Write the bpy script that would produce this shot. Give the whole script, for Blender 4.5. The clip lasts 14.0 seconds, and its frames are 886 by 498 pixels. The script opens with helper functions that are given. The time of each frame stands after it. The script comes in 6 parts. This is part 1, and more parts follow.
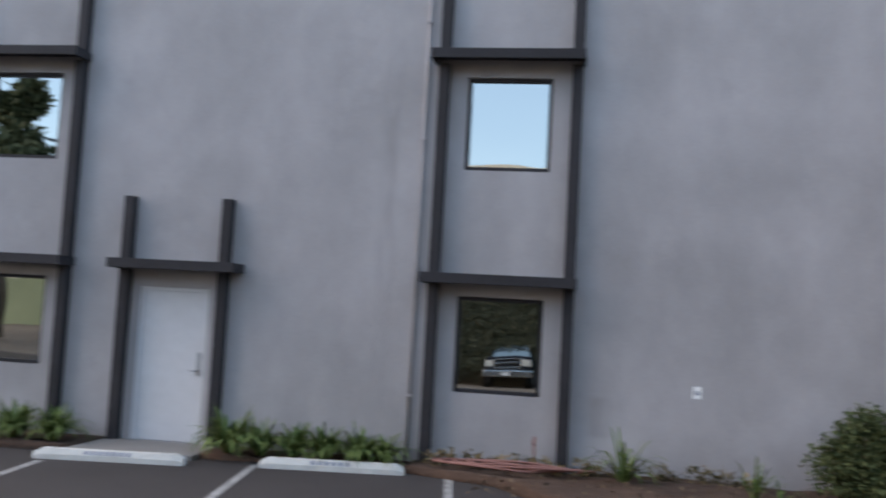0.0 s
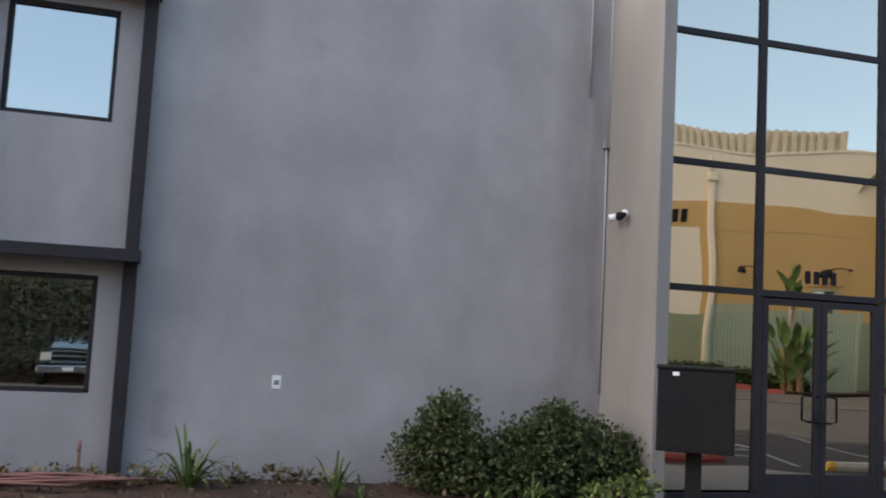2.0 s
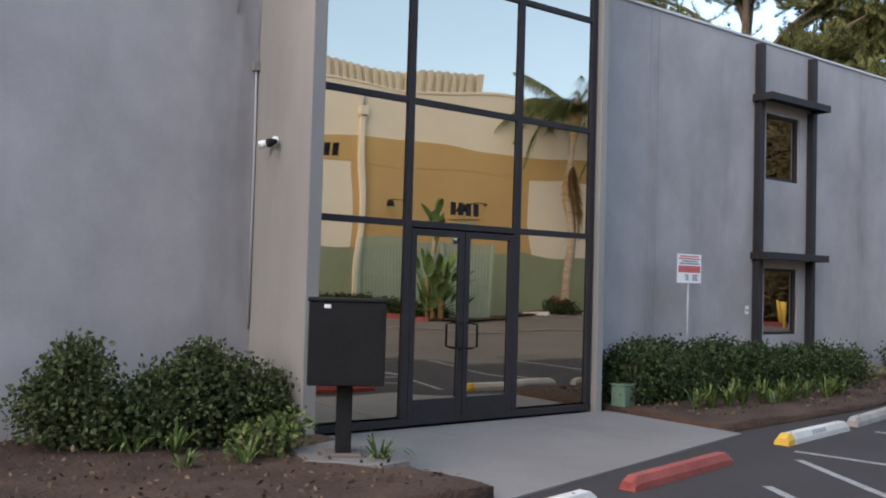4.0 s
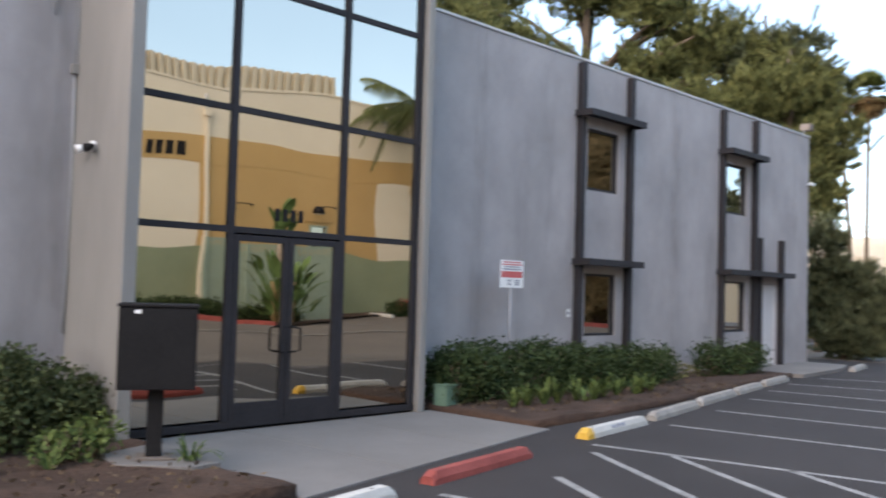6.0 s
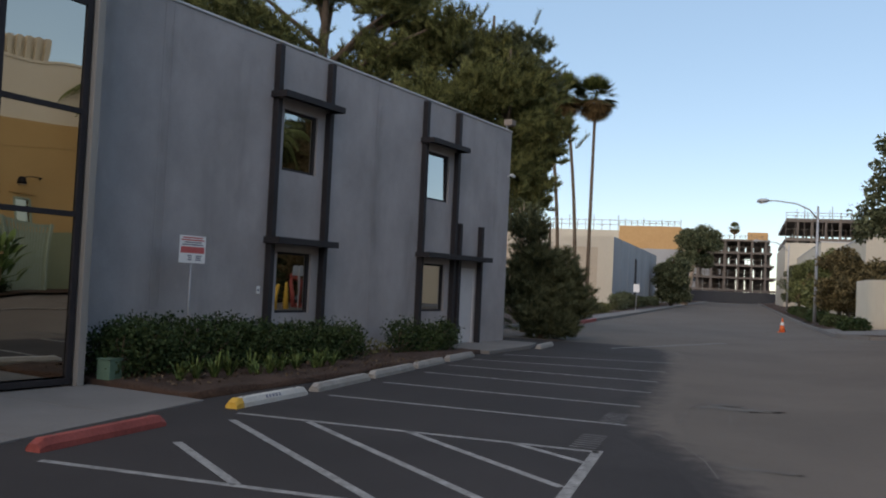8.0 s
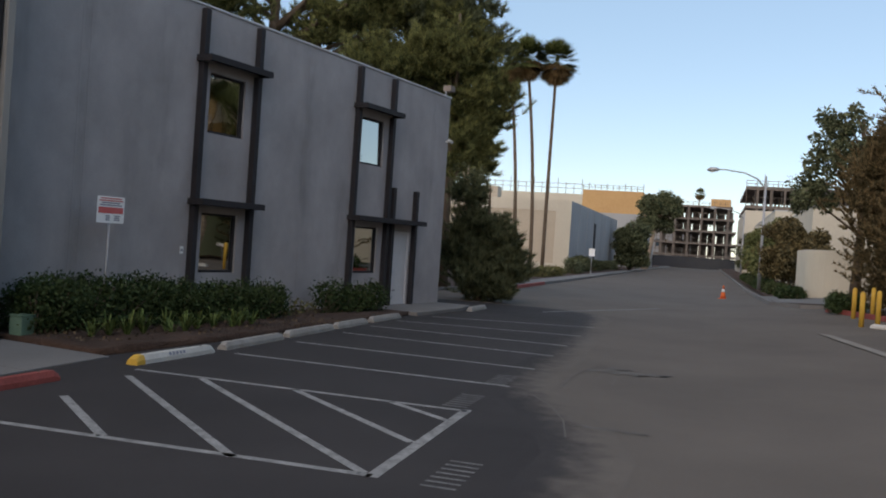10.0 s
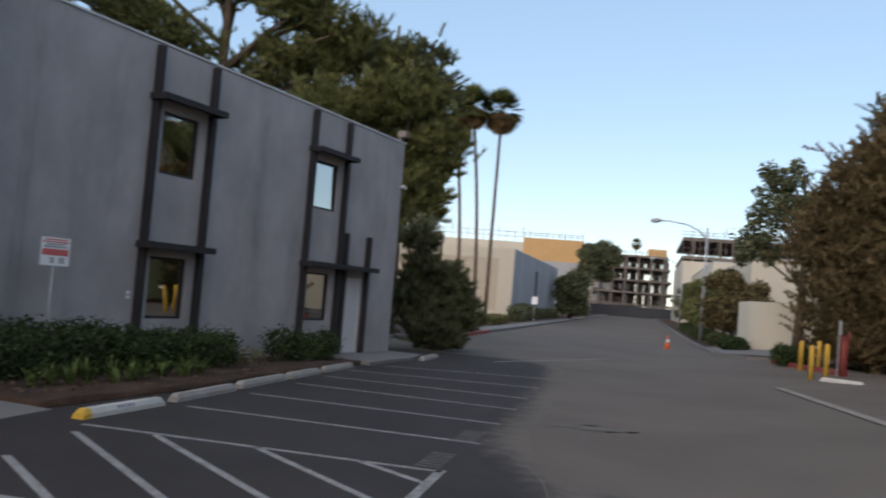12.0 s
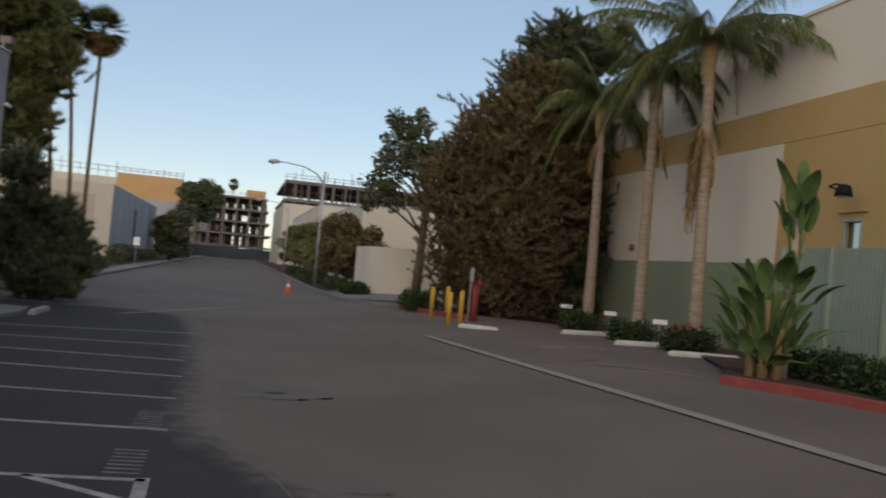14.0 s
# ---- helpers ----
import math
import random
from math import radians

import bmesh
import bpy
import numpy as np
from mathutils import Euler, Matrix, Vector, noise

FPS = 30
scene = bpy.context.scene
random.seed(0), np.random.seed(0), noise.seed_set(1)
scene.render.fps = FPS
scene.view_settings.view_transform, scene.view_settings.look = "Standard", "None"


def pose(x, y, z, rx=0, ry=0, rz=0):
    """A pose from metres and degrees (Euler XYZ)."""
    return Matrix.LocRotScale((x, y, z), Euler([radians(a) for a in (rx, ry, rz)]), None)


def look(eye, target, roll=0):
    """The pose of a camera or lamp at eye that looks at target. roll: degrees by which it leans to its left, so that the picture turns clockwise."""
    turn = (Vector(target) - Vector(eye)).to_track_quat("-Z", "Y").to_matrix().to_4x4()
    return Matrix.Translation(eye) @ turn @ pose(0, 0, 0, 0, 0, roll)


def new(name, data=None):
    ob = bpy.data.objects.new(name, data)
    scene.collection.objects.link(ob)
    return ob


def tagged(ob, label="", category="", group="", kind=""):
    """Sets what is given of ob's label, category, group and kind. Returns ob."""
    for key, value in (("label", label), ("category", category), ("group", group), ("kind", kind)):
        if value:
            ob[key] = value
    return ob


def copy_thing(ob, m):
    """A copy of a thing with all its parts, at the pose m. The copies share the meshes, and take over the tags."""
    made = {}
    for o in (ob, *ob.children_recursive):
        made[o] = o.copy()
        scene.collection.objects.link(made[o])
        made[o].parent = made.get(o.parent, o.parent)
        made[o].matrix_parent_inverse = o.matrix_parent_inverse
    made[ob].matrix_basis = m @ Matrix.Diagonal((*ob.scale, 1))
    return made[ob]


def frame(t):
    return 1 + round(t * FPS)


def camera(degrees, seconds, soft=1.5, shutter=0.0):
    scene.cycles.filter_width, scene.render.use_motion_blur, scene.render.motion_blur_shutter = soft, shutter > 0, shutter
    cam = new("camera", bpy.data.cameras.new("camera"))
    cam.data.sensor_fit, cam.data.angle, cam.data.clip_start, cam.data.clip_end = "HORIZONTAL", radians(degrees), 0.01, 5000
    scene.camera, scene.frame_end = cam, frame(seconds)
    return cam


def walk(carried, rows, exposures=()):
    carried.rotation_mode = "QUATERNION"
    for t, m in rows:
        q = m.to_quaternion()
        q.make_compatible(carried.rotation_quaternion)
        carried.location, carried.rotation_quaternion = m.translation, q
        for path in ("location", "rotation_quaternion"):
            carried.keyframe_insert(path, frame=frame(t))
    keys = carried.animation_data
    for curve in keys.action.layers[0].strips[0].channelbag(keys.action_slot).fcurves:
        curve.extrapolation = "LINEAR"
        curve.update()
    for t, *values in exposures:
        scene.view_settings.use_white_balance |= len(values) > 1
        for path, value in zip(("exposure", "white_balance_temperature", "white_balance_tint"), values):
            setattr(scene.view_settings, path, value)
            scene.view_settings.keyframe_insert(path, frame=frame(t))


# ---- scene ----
cam = camera(51.3, 14.0, soft=1.9, shutter=0.3)
PATH = [
    (0, (1.741, -11.995, 1.951), (1.419, -10.027, 2.1), 3.1),
    (0.5, (1.824, -11.615, 1.806), (1.989, -9.63, 1.98), 2.8),
    (1, (1.766, -11.208, 1.82), (2.159, -9.257, 2.015), 2.5),
    (1.5, (1.836, -10.837, 1.815), (2.253, -8.889, 1.993), 2.4),
    (2, (1.932, -10.505, 1.811), (2.481, -8.591, 1.996), 3.0),
    (2.5, (2.018, -10.224, 1.807), (2.699, -8.349, 1.952), 3.0),
    (3, (2.135, -10.041, 1.808), (3.164, -8.329, 1.918), 2.0),
    (3.2, (2.161, -9.968, 1.8), (3.33, -8.349, 1.902), 1.4),
    (5.3, (2.236, -10.3, 1.82), (3.495, -8.747, 1.873), 1.7),
    (5.5, (2.246, -10.356, 1.83), (3.54, -8.832, 1.886), 1.6),
    (6, (2.291, -10.662, 1.857), (3.732, -9.278, 1.943), 1.7),
    (6.5, (2.439, -10.998, 1.832), (4.121, -9.919, 1.91), 1.1),
    (7, (2.552, -11.365, 1.826), (4.31, -10.413, 1.895), 1.2),
    (7.5, (2.65, -11.736, 1.799), (4.431, -10.828, 1.859), 1.1),
    (8, (2.766, -12.08, 1.791), (4.511, -11.104, 1.862), 2.7),
    (8.2, (2.76, -12.227, 1.805), (4.505, -11.254, 1.896), 3.3),
    (10.3, (2.737, -13.305, 1.958), (4.513, -12.386, 1.926), 4.1),
    (10.5, (2.715, -13.283, 1.959), (4.47, -12.324, 1.92), 4.1),
    (11, (2.749, -13.168, 1.962), (4.443, -12.104, 1.953), 4.5),
    (11.5, (2.807, -12.964, 1.984), (4.489, -11.882, 2.006), 4.8),
    (12, (2.975, -12.672, 1.979), (4.805, -11.871, 2.075), 4.7),
    (12.5, (3.231, -12.236, 1.984), (5.107, -11.55, 2.087), 4.7),
    (13, (3.532, -11.764, 1.99), (5.408, -11.077, 2.071), 5.1),
    (13.5, (4.118, -11.226, 1.971), (6.097, -10.94, 2.024), 5.3),
    (14, (4.696, -10.794, 1.993), (6.695, -10.848, 2.038), 5.3),
]
EXPOSURES = [(0, 1.46, 7460, 16), (1, 1.29, 7560, 16), (3, 1.24, 7560, 16), (5.3, 1.62, 7360, 16), (6.5, 1.38, 7460, 16), (7.5, 0.13, 7310, 14), (8.2, 0.08, 7310, 14), (10.3, 0.12, 7410, 14), (11, 0.4, 7390, 14), (11.5, 0.45, 7390, 14), (12, 0.25, 7270, 14), (12.5, -0.21, 7270, 13), (14, -0.2, 7600, 15)]
walk(cam, [(t, look(eye, target, roll)) for t, eye, target, roll in PATH], EXPOSURES)
# ---- light ----
world = bpy.data.worlds.new("evening_sky")
scene.world = world
world.use_nodes = True
wn = world.node_tree.nodes
sky = wn.new("ShaderNodeTexSky")
sky.sky_type = "NISHITA"
sky.sun_disc = False
sky.sun_elevation = radians(30)
sky.sun_rotation = radians(-78.7)
sky.air_density, sky.dust_density, sky.ozone_density = 0.9, 0.1, 1.2
haze = wn.new("ShaderNodeMixRGB")  # thin even evening haze over the whole dome
haze.inputs[0].default_value, haze.inputs[2].default_value = 0.45, (2.5, 4.3, 6.5, 1)
world.node_tree.links.new(sky.outputs[0], haze.inputs[1])
world.node_tree.links.new(haze.outputs[0], wn["Background"].inputs[0])
wn["Background"].inputs[1].default_value = 0.15
sun = new("sun", bpy.data.lights.new("sun", "SUN"))
sun.data.energy, sun.data.angle, sun.data.color = 2.3, radians(90), (1.0, 0.86, 0.73)
sun.matrix_world = look((-60, 12, 34.6), (0, 0, 0))

# ---- materials ----


def material(name, low, high, rough=0.8, grain=30.0, stain=0.8, bump=0.25, metal=0.0, depth=0.01, streak=0.0, vary=0.0, specular=0.3):
    """A surface between two colours: grain at one scale, stains at another, relief, and optional run-down streaks."""
    m = bpy.data.materials.new(name)
    m.use_nodes = True
    nodes, links = m.node_tree.nodes, m.node_tree.links
    shader = nodes["Principled BSDF"]
    place = nodes.new("ShaderNodeNewGeometry").outputs["Position"]
    fine = nodes.new("ShaderNodeTexNoise")
    fine.inputs["Scale"].default_value, fine.inputs["Detail"].default_value = grain, 5
    broad = nodes.new("ShaderNodeTexNoise")
    broad.inputs["Scale"].default_value, broad.inputs["Detail"].default_value, broad.inputs["Roughness"].default_value = stain, 6, 0.6
    links.new(place, fine.inputs["Vector"])
    if streak:
        stretch = nodes.new("ShaderNodeVectorMath")
        stretch.operation = "MULTIPLY"
        stretch.inputs[1].default_value = (1, 1, streak)
        links.new(place, stretch.inputs[0])
        links.new(stretch.outputs[0], broad.inputs["Vector"])
    else:
        links.new(place, broad.inputs["Vector"])
    mix = nodes.new("ShaderNodeMath")
    mix.operation = "MULTIPLY_ADD"
    mix.inputs[1].default_value = 0.11 if streak else 0.4
    links.new(fine.outputs[0], mix.inputs[0])
    scaled = nodes.new("ShaderNodeMath")
    scaled.operation = "MULTIPLY"
    scaled.inputs[1].default_value = 0.78 if streak else 0.6
    links.new(broad.outputs[0], scaled.inputs[0])
    links.new(scaled.outputs[0], mix.inputs[2])
    if streak:  # long runs of dirt down the face
        runs = nodes.new("ShaderNodeTexNoise")
        runs.inputs["Scale"].default_value, runs.inputs["Detail"].default_value = 2.6, 4
        tall = nodes.new("ShaderNodeVectorMath")
        tall.operation = "MULTIPLY"
        tall.inputs[1].default_value = (1, 1, 0.07)
        links.new(place, tall.inputs[0])
        links.new(tall.outputs[0], runs.inputs["Vector"])
        under = nodes.new("ShaderNodeMath")
        under.operation = "MULTIPLY_ADD"
        under.inputs[1].default_value = 0.05
        links.new(runs.outputs[0], under.inputs[0])
        links.new(scaled.outputs[0], under.inputs[2])
        links.new(under.outputs[0], mix.inputs[2])
    value = mix.outputs[0]
    if vary:
        info = nodes.new("ShaderNodeNewGeometry").outputs["Random Per Island"]
        each = nodes.new("ShaderNodeMath")
        each.operation = "MULTIPLY_ADD"
        each.inputs[1].default_value = vary
        links.new(info, each.inputs[0])
        shift = nodes.new("ShaderNodeMath")
        shift.operation = "SUBTRACT"
        shift.inputs[1].default_value = vary / 2
        links.new(value, shift.inputs[0])
        links.new(shift.outputs[0], each.inputs[2])
        value = each.outputs[0]
    ramp = nodes.new("ShaderNodeValToRGB")
    ramp.color_ramp.elements[0].position, ramp.color_ramp.elements[1].position = 0.3, 0.7
    ramp.color_ramp.elements[0].color, ramp.color_ramp.elements[1].color = (*low, 1), (*high, 1)
    links.new(value, ramp.inputs[0])
    links.new(ramp.outputs[0], shader.inputs["Base Color"])
    shader.inputs["Roughness"].default_value = rough
    shader.inputs["Metallic"].default_value = metal
    shader.inputs["Specular IOR Level"].default_value = specular
    if bump:
        relief = nodes.new("ShaderNodeBump")
        relief.inputs["Strength"].default_value, relief.inputs["Distance"].default_value = bump, depth
        links.new(fine.outputs[0], relief.inputs["Height"])
        links.new(relief.outputs[0], shader.inputs["Normal"])
    return m


def leaf_material(name, low, high, rough=0.55):
    return material(name, low, high, rough, grain=6.0, stain=0.9, bump=0, vary=0.7, specular=0.06)


def mirror_glass(name, tint, wave, strength):
    """Solar-control glass: a coated pane that mirrors the street, slightly bowed."""
    m = bpy.data.materials.new(name)
    m.use_nodes = True
    nodes, links = m.node_tree.nodes, m.node_tree.links
    shader = nodes["Principled BSDF"]
    shader.inputs["Base Color"].default_value = (*tint, 1)
    shader.inputs["Metallic"].default_value, shader.inputs["Roughness"].default_value = 1.0, 0.015
    ripple = nodes.new("ShaderNodeTexNoise")
    ripple.inputs["Scale"].default_value, ripple.inputs["Detail"].default_value = wave, 1
    links.new(nodes.new("ShaderNodeNewGeometry").outputs["Position"], ripple.inputs["Vector"])
    relief = nodes.new("ShaderNodeBump")
    relief.inputs["Strength"].default_value, relief.inputs["Distance"].default_value = 1.0, strength
    links.new(ripple.outputs[0], relief.inputs["Height"])
    links.new(relief.outputs[0], shader.inputs["Normal"])
    return m


def worn_edge(name, low_a, high_a, low_b, high_b):
    """Asphalt that wears from sealed to bare across the strip (V runs across it), in ragged patches."""
    m = material(name, low_a, high_a, 0.9, 65, 0.35, 0.5, depth=0.01)
    nodes, links = m.node_tree.nodes, m.node_tree.links
    first = next(n for n in nodes if n.bl_idname == "ShaderNodeValToRGB")
    second = nodes.new("ShaderNodeValToRGB")
    second.color_ramp.elements[0].position, second.color_ramp.elements[1].position = 0.3, 0.7
    second.color_ramp.elements[0].color, second.color_ramp.elements[1].color = (*low_b, 1), (*high_b, 1)
    links.new(first.inputs[0].links[0].from_socket, second.inputs[0])
    split = nodes.new("ShaderNodeSeparateXYZ")
    links.new(nodes.new("ShaderNodeUVMap").outputs[0], split.inputs[0])
    patch = nodes.new("ShaderNodeTexNoise")
    patch.inputs["Scale"].default_value, patch.inputs["Detail"].default_value = 3.2, 8
    links.new(nodes.new("ShaderNodeNewGeometry").outputs["Position"], patch.inputs["Vector"])
    add = nodes.new("ShaderNodeMath")
    links.new(split.outputs[1], add.inputs[0])
    links.new(patch.outputs[0], add.inputs[1])
    step = nodes.new("ShaderNodeMapRange")
    step.interpolation_type = "SMOOTHSTEP"
    step.inputs["From Min"].default_value, step.inputs["From Max"].default_value = 0.62, 1.38
    links.new(add.outputs[0], step.inputs["Value"])
    mix = nodes.new("ShaderNodeMixRGB")
    links.new(step.outputs[0], mix.inputs[0])
    links.new(first.outputs[0], mix.inputs[1])
    links.new(second.outputs[0], mix.inputs[2])
    links.new(mix.outputs[0], nodes["Principled BSDF"].inputs["Base Color"])
    return m


LOT_DARK, LOT_PALE = (0.022, 0.0188, 0.0183), (0.0455, 0.0393, 0.0385)
ROAD_DARK, ROAD_PALE = (0.090, 0.0755, 0.064), (0.150, 0.127, 0.109)


def patched(m, tint):
    """Adds ragged paler touch-up patches and darker scuffs to a wall paint."""
    nodes, links = m.node_tree.nodes, m.node_tree.links
    shader = nodes["Principled BSDF"]
    source = shader.inputs["Base Color"].links[0].from_socket
    place = nodes.new("ShaderNodeNewGeometry").outputs["Position"]
    for scale, low, high, colour in ((0.85, 0.56, 0.72, tint), (1.7, 0.60, 0.74, tuple(c * 0.62 for c in tint))):
        spot = nodes.new("ShaderNodeTexNoise")
        spot.inputs["Scale"].default_value, spot.inputs["Detail"].default_value, spot.inputs["Roughness"].default_value = scale, 9, 0.62
        links.new(place, spot.inputs["Vector"])
        step = nodes.new("ShaderNodeMapRange")
        step.inputs["From Min"].default_value, step.inputs["From Max"].default_value, step.inputs["To Max"].default_value = low, high, 0.5
        links.new(spot.outputs[0], step.inputs["Value"])
        mix = nodes.new("ShaderNodeMixRGB")
        mix.inputs[2].default_value = (*colour, 1)
        links.new(step.outputs[0], mix.inputs[0])
        links.new(source, mix.inputs[1])
        source = mix.outputs[0]
    links.new(source, shader.inputs["Base Color"])
    return m


